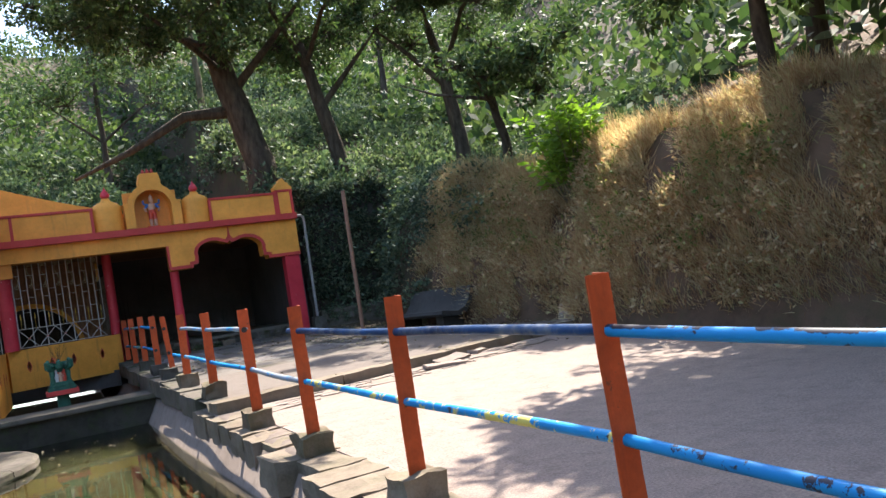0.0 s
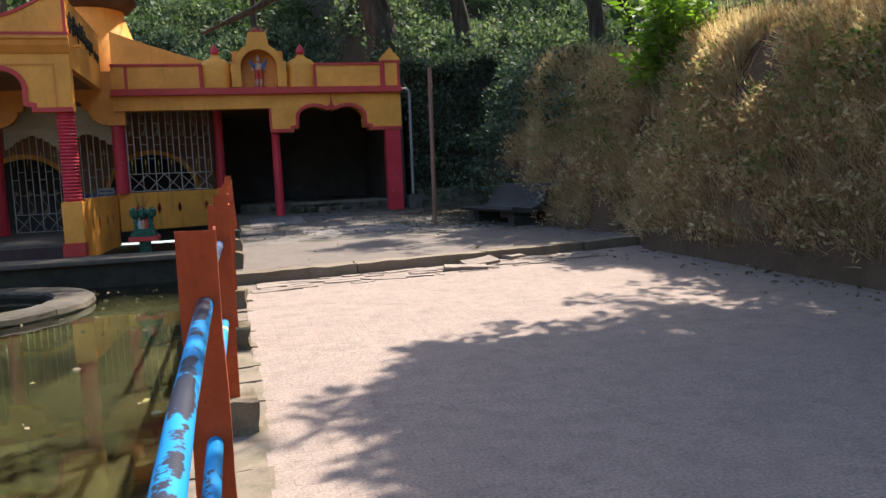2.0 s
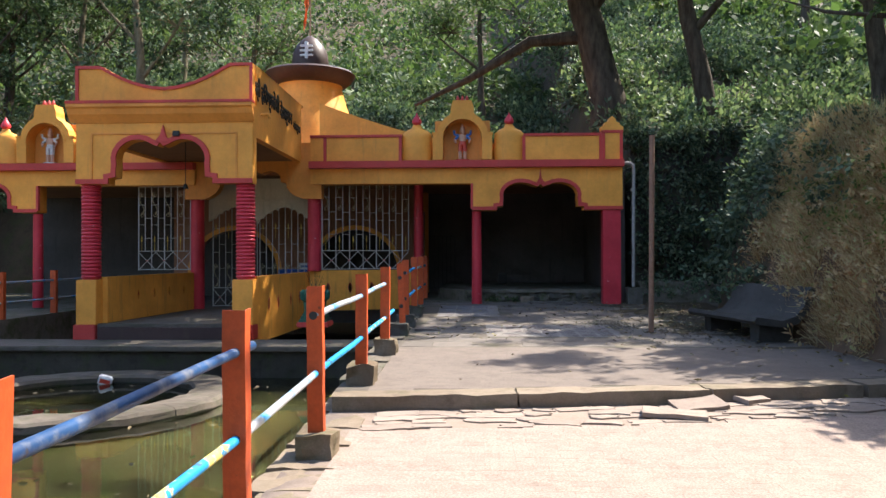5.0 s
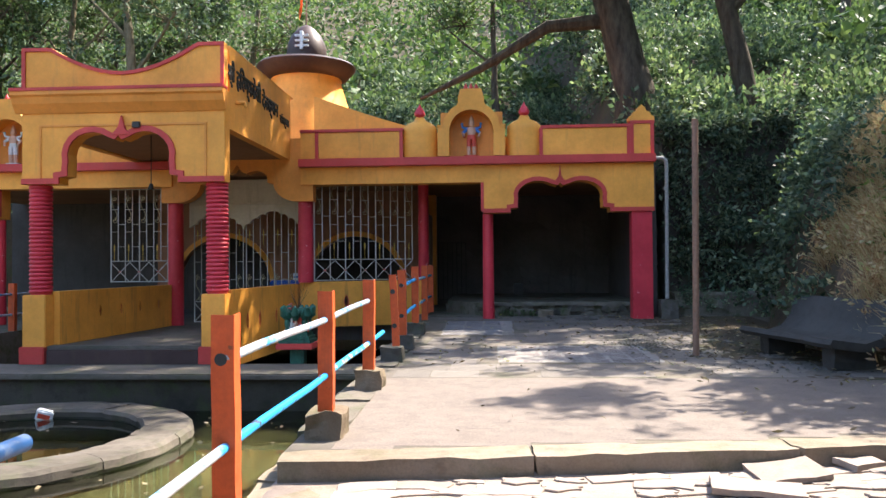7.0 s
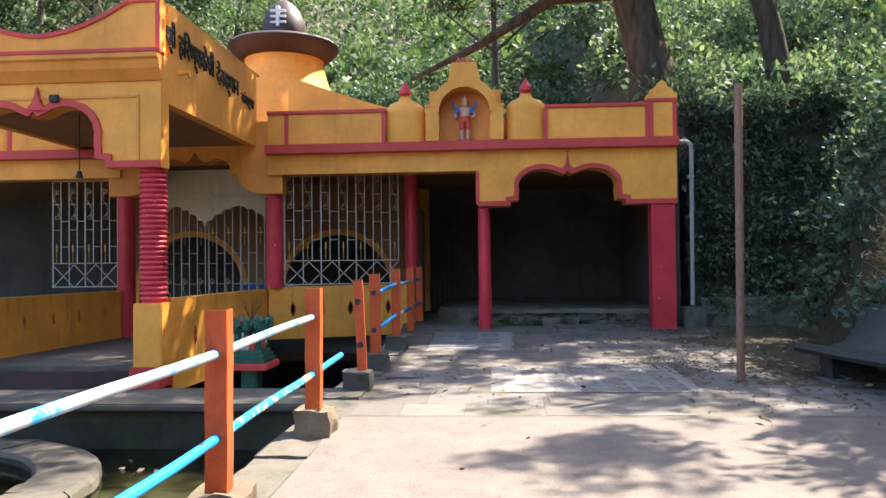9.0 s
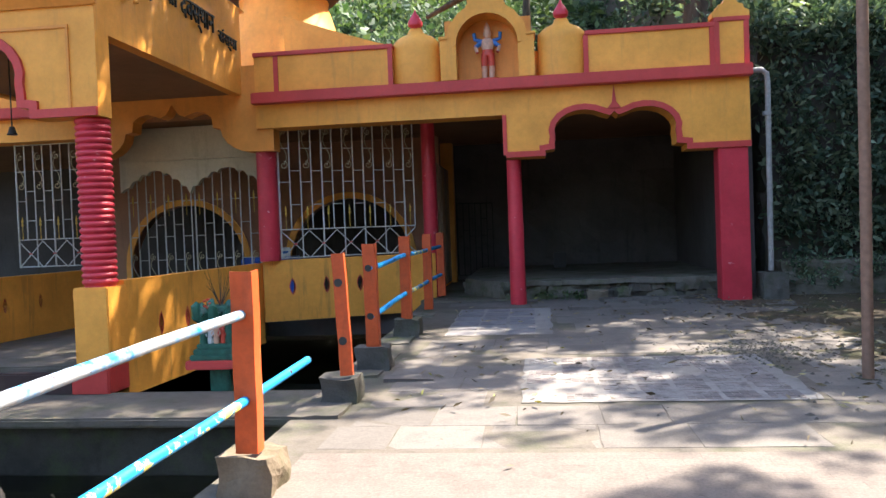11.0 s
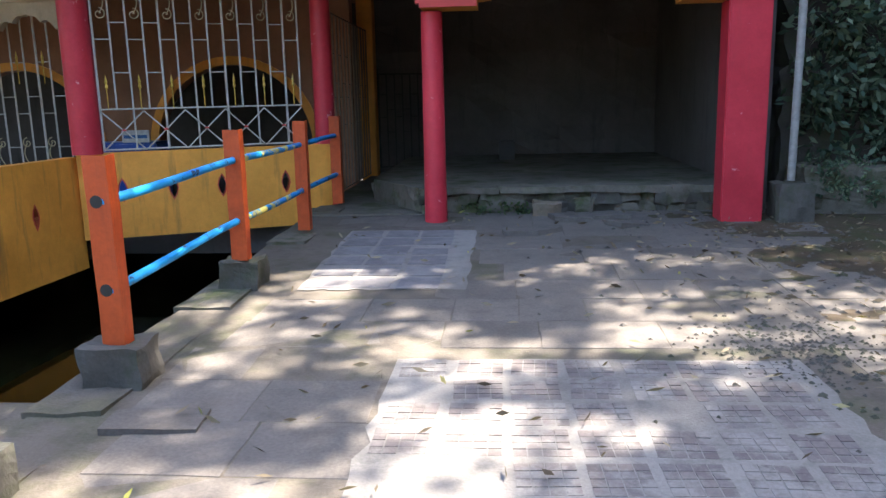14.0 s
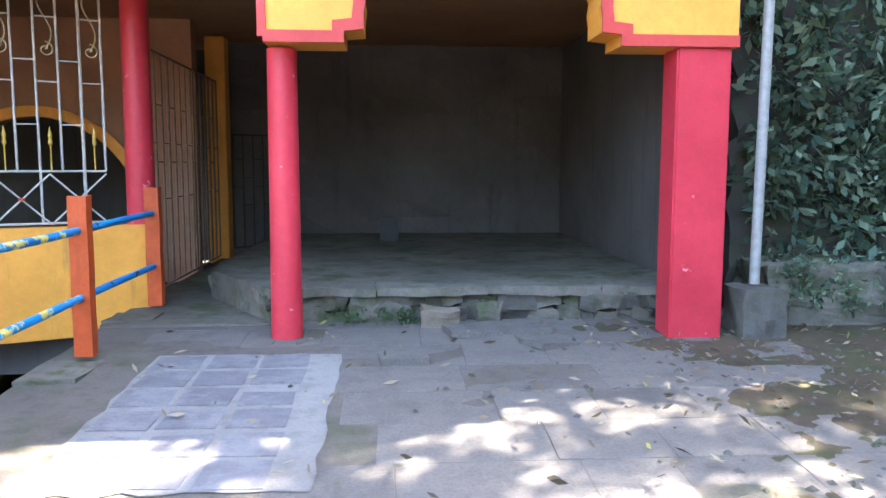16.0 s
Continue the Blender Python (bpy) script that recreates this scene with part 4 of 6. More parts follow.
# ---- dark hall behind the arch ----
hall = thing("hall", "dark-walled hall with a raised mossy plinth", "hall")
hall["kind"] = "structure"
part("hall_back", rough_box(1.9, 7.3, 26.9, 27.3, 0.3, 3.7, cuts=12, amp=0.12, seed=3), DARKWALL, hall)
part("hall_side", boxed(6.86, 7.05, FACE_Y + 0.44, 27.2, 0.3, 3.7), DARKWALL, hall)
PZ = 0.85
bm = bmesh.new()
line = [(3.25, 21.78), (6.86, 21.82), (6.86, 26.9), (2.55, 26.9), (2.55, 22.9)]
lo = [bm.verts.new((a, b, 0.4)) for a, b in line]
hi = [bm.verts.new((a, b, PZ)) for a, b in line]
bm.faces.new(hi), bm.faces.new(lo[::-1])
for k in range(5):
    bm.faces.new((lo[k], lo[(k + 1) % 5], hi[(k + 1) % 5], hi[k]))
bmesh.ops.triangulate(bm, faces=[f for f in bm.faces if len(f.verts) > 4])
bmesh.ops.subdivide_edges(bm, edges=bm.edges[:], cuts=9, use_grid_fill=True)
for v in bm.verts:
    v.co += noise.noise_vector(v.co * 3.5) * 0.018
part("plinth", bm, MOSSY, hall)
part("passage_floor", boxed(1.95, 3.3, 21.6, 27, 0.3, 0.58), MOSSY, hall)
ob = part("stool", boxed(4.15, 4.40, 25.6, 25.8, PZ, PZ + 0.32, 0.02), BLACK)
tagged(ob, "small dark stool against the hall wall", "stool")

# ---- tower and roof ----
tower = thing("tower", "yellow masonry tower with dark dome, rim and saffron flag", "tower")
tower["kind"] = "structure"
TX, TY = -1.5, 26.0
part("tower_drum", lathe([(1.75, 3.9), (1.62, 4.6), (1.35, 5.5), (1.10, 6.2), (0.95, 6.7), (1.0, 6.95)], 40, (TX, TY, 0)), YELLOW, tower, smooth=True)
part("tower_rim", lathe([(0.95, 6.80), (1.12, 6.86), (1.33, 7.08), (1.36, 7.16), (1.30, 7.22), (0.9, 7.30), (0.75, 7.30)], 40, (TX, TY, 0)), MAROON, tower, smooth=True)
part("dome", lathe([(0.52, 7.28), (0.56, 7.5), (0.52, 7.8), (0.40, 8.06), (0.22, 8.26), (0.06, 8.36)], 32, (TX, TY, 0)), MAROON, tower, smooth=True)
for z in (7.62, 7.76, 7.90):
    part("dome_mark", boxed(TX - 0.19, TX + 0.19, TY - 0.585, TY - 0.50, z, z + 0.055, 0.01), WHITE, tower)
part("dome_mark", boxed(TX - 0.045, TX + 0.045, TY - 0.60, TY - 0.49, 7.54, 8.04, 0.01), WHITE, tower)
part("flag_pole", tube([(TX, TY, 8.3), (TX, TY, 10.4)], [0.025, 0.02], 8), RUSTPOLE, tower)
bm = bmesh.new()
cols = []
for i in range(9):
    u = i / 8
    cols.append([bm.verts.new((TX - 0.02 - 0.16 * u + 0.05 * math.sin(k * 2.0), TY + 0.06 * math.sin(u * 7 + k), 10.2 - 0.85 * u * 0.3 - k * 0.30 - 0.55 * u)) for k in range(4)])
for a, b in zip(cols, cols[1:]):
    for k in range(3):
        bm.faces.new((a[k], a[k + 1], b[k + 1], b[k]))
bmesh.ops.solidify(bm, geom=bm.faces[:], thickness=0.01)
part("flag", bm, SAFFRON, tower, "furled saffron flag", True)
# sweeping shoulder walls of the tower
for s in (1, -1):
    top = []
    for k in range(13):
        u = k / 12
        top.append((TX + s * (0.8 + 3.3 * u), 4.80 + 1.0 * (1 - u) ** 1.25))
    line = [(TX + s * 0.8, 3.9)] + top + [(TX + s * 4.1, 3.9)]
    part("tower_shoulder", prism(line, 23.4, 23.6), YELLOW, tower)
part("roof_slab", boxed(-5.0, -0.45, FACE_Y + 0.42, 28, 3.66, 3.92), SOFFIT, tower)

# painted lettering on the porch side, set glyph by glyph
def lettering(body, size, m, parent):
    cu = bpy.data.curves.new("lettering", "FONT")
    cu.body, cu.size, cu.extrude = body, size, 0.012
    tmp = new("lettering_source", cu)
    dg = bpy.context.evaluated_depsgraph_get()
    me = bpy.data.meshes.new_from_object(tmp.evaluated_get(dg), depsgraph=dg)
    bpy.data.objects.remove(tmp)
    me.materials.clear()
    me.materials.append(BLACK)
    ob = new("lettering", me)
    ob.parent = parent
    ob.matrix_world = m
    return ob


for body, wide, high, y, z in (("श्री", 0.30, 0.46, 17.2, 4.74), ("हिरण्यकेशी", 1.36, 0.50, 17.62, 4.70), ("देवस्थान", 1.05, 0.46, 19.08, 4.66), ("संस्था", 0.68, 0.26, 20.28, 4.60)):
    ob = lettering(body, 0.5, Matrix(), porch)
    xs = [v.co.x for v in ob.data.vertices]
    ys = [v.co.y for v in ob.data.vertices]
    fx, fy = wide / (max(xs) - min(xs)), high / (max(ys) - min(ys))
    ob.matrix_world = Matrix.Translation((PX1 + 0.014, y, z)) @ pose(0, 0, 0, 90, 0, 90) @ Matrix.Diagonal((fx, fy, 1, 1))
part("spout", tube([(PX1 - 0.05, 17.62, 4.42), (PX1 + 0.16, 17.62, 4.44), (PX1 + 0.17, 17.62, 4.36)], [0.03, 0.03, 0.03], 10), YELLOW, porch, smooth=True)

# ---- things on the terrace ----
bench = thing("bench", "dark weathered concrete bench with a curved back", "bench", (7.86, 15.55, 0.40), -80)
prof = [(-0.50, 0.30), (-0.46, 0.36), (-0.05, 0.30), (0.16, 0.36), (0.30, 0.52), (0.38, 0.76), (0.42, 0.80), (0.47, 0.78), (0.46, 0.70), (0.38, 0.46), (0.20, 0.25), (-0.05, 0.20), (-0.46, 0.25)]
bm = bmesh.new()
n = 12
rows = []
for i in range(n + 1):
    x = -1.1 + 2.2 * i / n
    rows.append([bm.verts.new((x, u + 0.008 * noise.noise(Vector((x * 3, u * 5, 0))), z + 0.008 * noise.noise(Vector((x * 3, u * 5, 9))))) for u, z in prof])
for a, b in zip(rows, rows[1:]):
    for k in range(len(prof)):
        bm.faces.new((a[k], b[k], b[(k + 1) % len(prof)], a[(k + 1) % len(prof)]))
bm.faces.new(rows[0]), bm.faces.new(rows[-1][::-1])
part("seat_shell", bm, BENCHSTONE, bench, smooth=True)
for x in (-0.75, 0.75):
    part("support", rough_box(x - 0.12, x + 0.12, -0.30, 0.25, -0.04, 0.24, cuts=2, amp=0.015, seed=x), BENCHSTONE, bench)

ob = part("lamp_pole", tube([(6.42, 16.02, 0.30), (6.44, 16.03, 2.0), (6.46, 16.05, 3.72)], [0.045, 0.045, 0.045], 14), RUSTPOLE, smooth=True)
tagged(ob, "bare rusty steel pole standing on the terrace", "pole")

ob = thing("drain_pipe", "grey drain pipe from the roof in a concrete block", "pipe")
part("pipe", tube([(6.92, 21.15, 3.86), (7.12, 21.15, 3.86), (7.19, 21.15, 3.80), (7.20, 21.15, 3.70), (7.18, 21.16, 0.95)], [0.04] * 5, 12), PIPE, ob, smooth=True)
part("footing", rough_box(7.02, 7.37, 20.98, 21.34, 0.48, 0.92, cuts=3, amp=0.03, seed=2), DARKBLOCK, ob)
part("pipe_clip", boxed(7.13, 7.23, 21.10, 21.21, 3.2, 3.26, 0.006), PIPE, ob)

# mossy retaining wall at the foot of the slope
ob = tagged(part("retaining_wall", rough_box(7.40, 10.6, 21.35, 22.1, 0.3, 1.05, cuts=14, amp=0.07, seed=5), MOSSY), "low mossy rubble wall at the foot of the rock", "wall", kind="structure")
ob = tagged(part("rock_face", rough_box(7.32, 11.5, 22.0, 23.6, 0.2, 4.7, cuts=34, amp=0.10, seed=6), ROCK, smooth=True), "dark damp rock face beside the shrine", "rock", kind="structure")

# planter shrine by the causeway
ob = thing("tulsi_planter", "painted teal planter shrine with moulded figures and a red slab", "planter", (0.42, 17.35, 0))
ob.matrix_world = pose(0.42, 17.35, 0) @ Matrix.Diagonal((0.70, 0.70, 1, 1))
part("pillar", boxed(-0.16, 0.16, -0.16, 0.16, -0.7, 0.36, 0.02), TEAL, ob)
part("slab", boxed(-0.42, 0.42, -0.42, 0.42, 0.36, 0.45, 0.012), BAND, ob, "red painted slab")
for a, b, h in ((0.37, 0.45, 0.055), (0.33, 0.505, 0.06), (0.29, 0.565, 0.05)):
    part("plinth_step", boxed(-a, a, -a, a, b, b + h, 0.012), TEAL, ob)
for sx in (-1, 1):
    for sy in (-1, 1):
        part("corner_post", lathe([(0.07, 0.61), (0.06, 0.70), (0.075, 0.80), (0.05, 0.85)], 12, (sx * 0.2, sy * 0.2, 0)), TEAL, ob, smooth=True)
part("body", boxed(-0.17, 0.17, -0.17, 0.17, 0.61, 0.90, 0.02), STATUE_RED, ob)
for k in range(4):
    m = pose(0, 0, 0, 0, 0, 90 * k)
    for j, dx in enumerate((-0.10, 0.0, 0.10)):
        bm = bmesh.new()
        lathe([(0.045, 0.615), (0.05, 0.66), (0.034, 0.715), (0.05, 0.76), (0.024, 0.785), (0.034, 0.815), (0.012, 0.85)], 10, (dx, -0.20 - 0.02 * (j == 1), 0), bm, sy=0.8)
        for s in (-1, 1):
            tube([(dx + s * 0.04, -0.21, 0.765), (dx + s * 0.065, -0.23, 0.72), (dx + s * 0.03, -0.25, 0.69)], [0.016, 0.015, 0.010], 6, bm)
        bmesh.ops.transform(bm, matrix=m, verts=bm.verts)
        part("relief", bm, (STATUE_PALE, SKIN, STATUE_RED)[(k + j) % 3], ob, smooth=True)
part("bowl", lathe([(0.18, 0.86), (0.24, 0.90), (0.26, 0.95), (0.24, 1.0), (0.18, 1.005)], 24), TEAL, ob, smooth=True)
for k in range(8):
    a = k * math.pi / 4 + math.pi / 4
    far = 0.40 if k % 2 == 0 else 0.31
    c, e = math.cos(a), math.sin(a)
    bm = tube([(0.14 * c, 0.14 * e, 0.93), (far * 0.72 * c, far * 0.72 * e, 0.885), (far * 0.98 * c, far * 0.98 * e, 0.93), (far * c, far * e, 1.0), (far * 0.9 * c, far * 0.9 * e, 1.045 if k % 2 == 0 else 1.02)], [0.07, 0.09, 0.085, 0.07, 0.035], 10)
    for v in bm.verts:
        v.co += noise.noise_vector(v.co * 14) * 0.014
    part("bracket", bm, TEAL, ob, "curled green leaf bracket", True)
    for s in (-1, 1):
        w = a + s * 0.26
        part("bracket_curl", lathe([(0.008, -0.03), (0.034, -0.012), (0.034, 0.012), (0.008, 0.03)], 10, (far * 0.86 * math.cos(w), far * 0.86 * math.sin(w), 0.925)), TEAL, ob, smooth=True)
bm = bmesh.new()
for k in range(5):
    a = k * 2 * math.pi / 5
    lathe([(0.006, -0.012), (0.036, -0.004), (0.036, 0.004), (0.006, 0.012)], 8, (-0.10 + 0.045 * math.cos(a), -0.27, 1.04 + 0.045 * math.sin(a)), bm)
part("flower", bm, STATUE_RED, ob, "red hibiscus flower", True)
bm = bmesh.new()
rnd = random.Random(3)
for k in range(12):
    a, b = rnd.uniform(0, 6.28), rnd.uniform(0.08, 0.28)
    tube([(0, 0, 0.98), (0.5 * b * math.cos(a), 0.5 * b * math.sin(a), 1.15), (b * math.cos(a), b * math.sin(a), 1.2 + rnd.uniform(0, 0.25))], [0.006, 0.004, 0.002], 4, bm)
part("dry_stems", bm, BARK, ob)

# blue plastic chair across the tank
ob = thing("plastic_chair", "blue moulded plastic armchair on the shaded terrace", "chair", (-7.9, 19.6, 0.42), -60)
part("seat", boxed(-0.22, 0.22, -0.22, 0.2, 0.40, 0.435, 0.015), PLASTIC, ob)
line = [(-0.23, 0.42), (-0.25, 0.75), (-0.16, 0.84), (0.16, 0.84), (0.25, 0.75), (0.23, 0.42), (0.17, 0.42), (0.17, 0.72), (0.06, 0.76), (0.06, 0.42), (-0.06, 0.42), (-0.06, 0.76), (-0.17, 0.72), (-0.17, 0.42)]
part("backrest", prism(line, 0.2, 0.23), PLASTIC, ob)
for sx in (-1, 1):
    for sy in (-0.2, 0.2):
        part("leg", tube([(sx * 0.24, sy * 1.1, 0), (sx * 0.2, sy, 0.41)], [0.02, 0.03], 8), PLASTIC, ob)
    part("armrest", boxed(sx * 0.25 - 0.03, sx * 0.25 + 0.03, -0.2, 0.22, 0.62, 0.65, 0.01), PLASTIC, ob)
    part("arm_post", tube([(sx * 0.25, -0.17, 0.42), (sx * 0.25, -0.17, 0.62)], [0.02, 0.02], 8), PLASTIC, ob)

# hanging bell wire in the porch
ob = thing("hanging_bell", "small dark bell on a thin wire under the porch", "bell")
part("wire", tube([(-2.28, 17.9, 3.97), (-2.28, 17.9, 3.12)], [0.008, 0.008], 6), BLACK, ob)
part("bell", lathe([(0.012, 0.10), (0.03, 0.09), (0.045, 0.03), (0.06, 0.0)], 14, (-2.28, 17.9, 3.03)), BLACK, ob, smooth=True)
ob = part("speaker_box", boxed(-2.18, -2.05, P - 0.09, P - 0.045, 3.93, 4.03, 0.01), BLACK)
tagged(ob, "small black box fixed above the porch arch", "box")
# floating packet in the tank
bm = boxed(-0.11, 0.11, -0.05, 0.05, -0.03, 0.14, 0.02)
ob = tagged(part("packet", bm, WHITE), "crumpled white and red packet floating in the tank", "packet")
ob.matrix_world = pose(-2.7, 15.4, POOL_Z, 12, 18, 20)
part("print", boxed(-0.08, 0.08, -0.053, -0.049, 0.02, 0.09), STATUE_RED, ob)

# ---- vegetation ----
NP = np.random.default_rng(5)


def leaves_mesh(name, centres, normals, length, width, mat, jitter=0.9, droop=0.0):
    """One mesh of folded leaf blades at the given places."""
    n = len(centres)
    d = normals + NP.normal(0, jitter, (n, 3))
    d[:, 2] -= droop
    d /= np.linalg.norm(d, axis=1)[:, None] + 1e-9
    s = np.cross(d, NP.normal(0, 1, (n, 3)))
    s /= np.linalg.norm(s, axis=1)[:, None] + 1e-9
    up = np.cross(s, d)
    ln = (length * NP.uniform(0.6, 1.35, n))[:, None]
    wd = ln * width
    base = centres
    mid = centres + d * ln * 0.5 + up * ln * 0.06
    tip = centres + d * ln - up * ln * 0.08
    v = np.stack([base, mid + s * wd * 0.5 - up * ln * 0.07, tip, mid - s * wd * 0.5 - up * ln * 0.07], 1).reshape(-1, 3)
    me = bpy.data.meshes.new(name)
    me.vertices.add(4 * n)
    me.vertices.foreach_set("co", v.astype(np.float32).ravel())
    me.loops.add(4 * n)
    me.loops.foreach_set("vertex_index", np.arange(4 * n, dtype=np.int32))
    me.polygons.add(n)
    me.polygons.foreach_set("loop_start", np.arange(0, 4 * n, 4, dtype=np.int32))
    me.update(calc_edges=True)
    me.materials.append(mat)
    return me


def cloud(centres, radii, per, flat=0.75):
    """Leaf places on the outsides of many clumps."""
    c = np.repeat(np.asarray(centres, float), per, 0)
    r = np.repeat(np.asarray(radii, float), per)
    u = NP.normal(0, 1, c.shape)
    u /= np.linalg.norm(u, axis=1)[:, None]
    q = u * (r * NP.uniform(0.45, 1.0, len(r)) ** 0.7)[:, None]
    q[:, 2] *= flat
    return c + q, u


def stuff(name, me, label, category):
    return tagged(new(name, me), label, category, kind="stuff")


# undergrowth over the slopes
def scatter(count, x0, x1, y0, y1, test):
    pts = []
    rnd = random.Random(count)
    while len(pts) < count:
        x, y = rnd.uniform(x0, x1), rnd.uniform(y0, y1)
        z = hill_z(x, y)
        if z > 0.4 and test(x, y, z):
            pts.append((x, y, z))
    return pts


near_back = scatter(1700, -16, 20, 22.5, 44, lambda x, y, z: z > 3.0 and not (x > 6 and y < 21) and noise.noise(Vector((x * 0.55, y * 0.55, 8))) > -0.12)
c, u = cloud([(x, y, z + 0.25) for x, y, z in near_back], NP.uniform(0.25, 1.2, len(near_back)), 130)
u[:, 2] += 0.3
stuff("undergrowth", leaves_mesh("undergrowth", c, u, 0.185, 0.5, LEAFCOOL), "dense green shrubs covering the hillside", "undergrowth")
far_back = scatter(1300, -60, 60, 36, 85, lambda x, y, z: True)
c, u = cloud([(x, y, z + 0.8) for x, y, z in far_back], NP.uniform(0.9, 2.2, len(far_back)), 90)
stuff("far_woods", leaves_mesh("far_woods", c, u, 0.38, 0.5, LEAF), "far wooded slope", "woods")
ring = scatter(500, -60, -14, -50, 40, lambda x, y, z: True) + scatter(400, -40, 60, -50, -11, lambda x, y, z: True) + scatter(500, 14, 50, -11, 40, lambda x, y, z: True)
c, u = cloud([(x, y, z + 0.8) for x, y, z in ring], NP.uniform(0.9, 2.2, len(ring)), 60)
stuff("side_woods", leaves_mesh("side_woods", c, u, 0.5, 0.5, LEAF), "wooded slopes closing the glen", "woods")
rightb = scatter(520, 8.2, 18, 14.2, 23.5, lambda x, y, z: z > 1.0)
c, u = cloud([(x - 0.1, y, z + 0.1) for x, y, z in rightb], NP.uniform(0.3, 0.7, len(rightb)), 150)
stuff("undergrowth", leaves_mesh("undergrowth", c, u, 0.12, 0.5, LEAFCOOL, droop=0.3), "green shrubs hanging over the bank", "undergrowth")


# dry grass on the bank
def grass(name, pts, normals, length, width, mat, label):
    n = len(pts)
    d = normals + NP.normal(0, 0.35, (n, 3))
    d /= np.linalg.norm(d, axis=1)[:, None]
    s = np.cross(d, NP.normal(0, 1, (n, 3)))
    s /= np.linalg.norm(s, axis=1)[:, None]
    ln = (length * NP.uniform(0.6, 1.3, n))[:, None]
    bend = np.zeros((n, 3))
    bend[:, 2] = -1
    a, b = pts - s * width, pts + s * width
    m = pts + d * ln * 0.55 + bend * ln * 0.10
    t = pts + d * ln * 0.97 + bend * ln * 0.22
    v = np.stack([a, b, m + s * width * 0.8, m - s * width * 0.8, t], 1).reshape(-1, 3)
    i = np.arange(n)[:, None] * 5
    faces = [tuple(f) for f in (i + np.array([0, 1, 2, 3])).tolist()] + [tuple(f) for f in (i + np.array([3, 2, 4])).tolist()]
    me = bpy.data.meshes.new(name)
    me.from_pydata(v.tolist(), [], faces)
    me.materials.append(mat)
    return stuff(name, me, label, "grass")


tufts = scatter(6500, 8.4, 9.9, -2, 17.0, lambda x, y, z: z > 0.42 and abs(y - 11.9) > 0.16 and noise.noise(Vector((x * 1.1, y * 1.1, z * 0.9))) > -0.35) + scatter(2600, 9.7, 11.8, -4, 16.5, lambda x, y, z: z > 0.42 and abs(y - 11.9) > 0.16 and noise.noise(Vector((x * 1.1, y * 1.1, z * 0.9))) > -0.22)
each = 20
p = np.repeat(np.array(tufts), each, 0) + NP.normal(0, 0.07, (len(tufts) * each, 3)) * [0.6, 1, 1.3]
nrm = np.zeros_like(p)
nrm[:, 0], nrm[:, 2] = -0.32, 1.0
nrm += np.repeat(NP.normal(0, 0.2, (len(tufts), 3)), each, 0)
grass("dry_grass", p, nrm, np.repeat(NP.uniform(0.16, 0.46, len(tufts)) * np.array([1.0 + 0.5 * step(1.8, 3.2, q[2]) for q in tufts]), each), 0.005, GRASSDRY, "tall dry straw-coloured grass hanging over the bank")
some = random.Random(2).sample(tufts, 700)
c, u = cloud([(x - 0.25, y, z + 0.1) for x, y, z in some], NP.uniform(0.10, 0.26, 700), 26)
stuff("bank_weeds", leaves_mesh("bank_weeds", c, u, 0.085, 0.45, GRASSDRY), "small withered weeds on the bank", "weeds")
some = random.Random(3).sample([q for q in tufts if 7 < q[1] < 16 and q[2] > 1.2], 130)
c, u = cloud([(x - 0.28, y, z + 0.12) for x, y, z in some], NP.uniform(0.12, 0.30, 130), 30)
stuff("bank_weeds", leaves_mesh("bank_weeds", c, u, 0.08, 0.4, WEED), "fresh green weeds among the dry grass", "weeds")
# leaves and ferns on the rock beside the shrine
face = []
rr = random.Random(12)
while len(face) < 260:
    x, z = rr.uniform(7.1, 11.0), rr.uniform(0.9, 4.9)
    if x > 7.6 or z > 3.0:
        face.append((x, 21.85 + 0.1 * rr.random(), z))
c, u = cloud(face, NP.uniform(0.12, 0.42, len(face)), 60)
u[:, 1] -= 0.5
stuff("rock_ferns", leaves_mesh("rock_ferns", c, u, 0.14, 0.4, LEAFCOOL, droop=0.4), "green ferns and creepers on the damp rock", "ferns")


# broad-leaved bush on the bank
def bush(name, x, y, z, h, label):
    ob = thing(name, label, "bush", (0, 0, 0))
    rnd = random.Random(7)
    pts, nn = [], []
    for k in range(60):
        a, lean = rnd.uniform(0, 6.28), rnd.uniform(0.1, 1.0)
        top = Vector((x + lean * math.cos(a) * 0.8, y + lean * math.sin(a) * 1.0, z + h * rnd.uniform(0.3, 1.0)))
        foot = Vector((x + 0.2 * math.cos(a), y + 0.3 * math.sin(a), z - 0.1))
        part("stem", tube([foot, (foot + top) / 2 + Vector((0, 0, 0.1)), top], [0.016, 0.011, 0.005], 6), BARKPALE, ob)
        for j in range(46):
            u = rnd.uniform(0.25, 1.0) ** 0.7
            p = foot.lerp(top, u)
            b = rnd.uniform(0, 6.28)
            pts.append(p)
            nn.append((math.cos(b), math.sin(b), 0.2))
    me = leaves_mesh("leaves", np.array(pts), np.array(nn, float), 0.22, 0.36, LEAFBRIGHT, 0.25, 0.15)
    lf = new("leaves", me)
    lf["kind"] = "stuff"
    lf.parent = ob
    return ob


bush("broadleaf_bush", 9.7, 11.95, hill_z(9.95, 11.95) - 0.15, 1.9, "bright green broad-leaved bush on top of the bank")


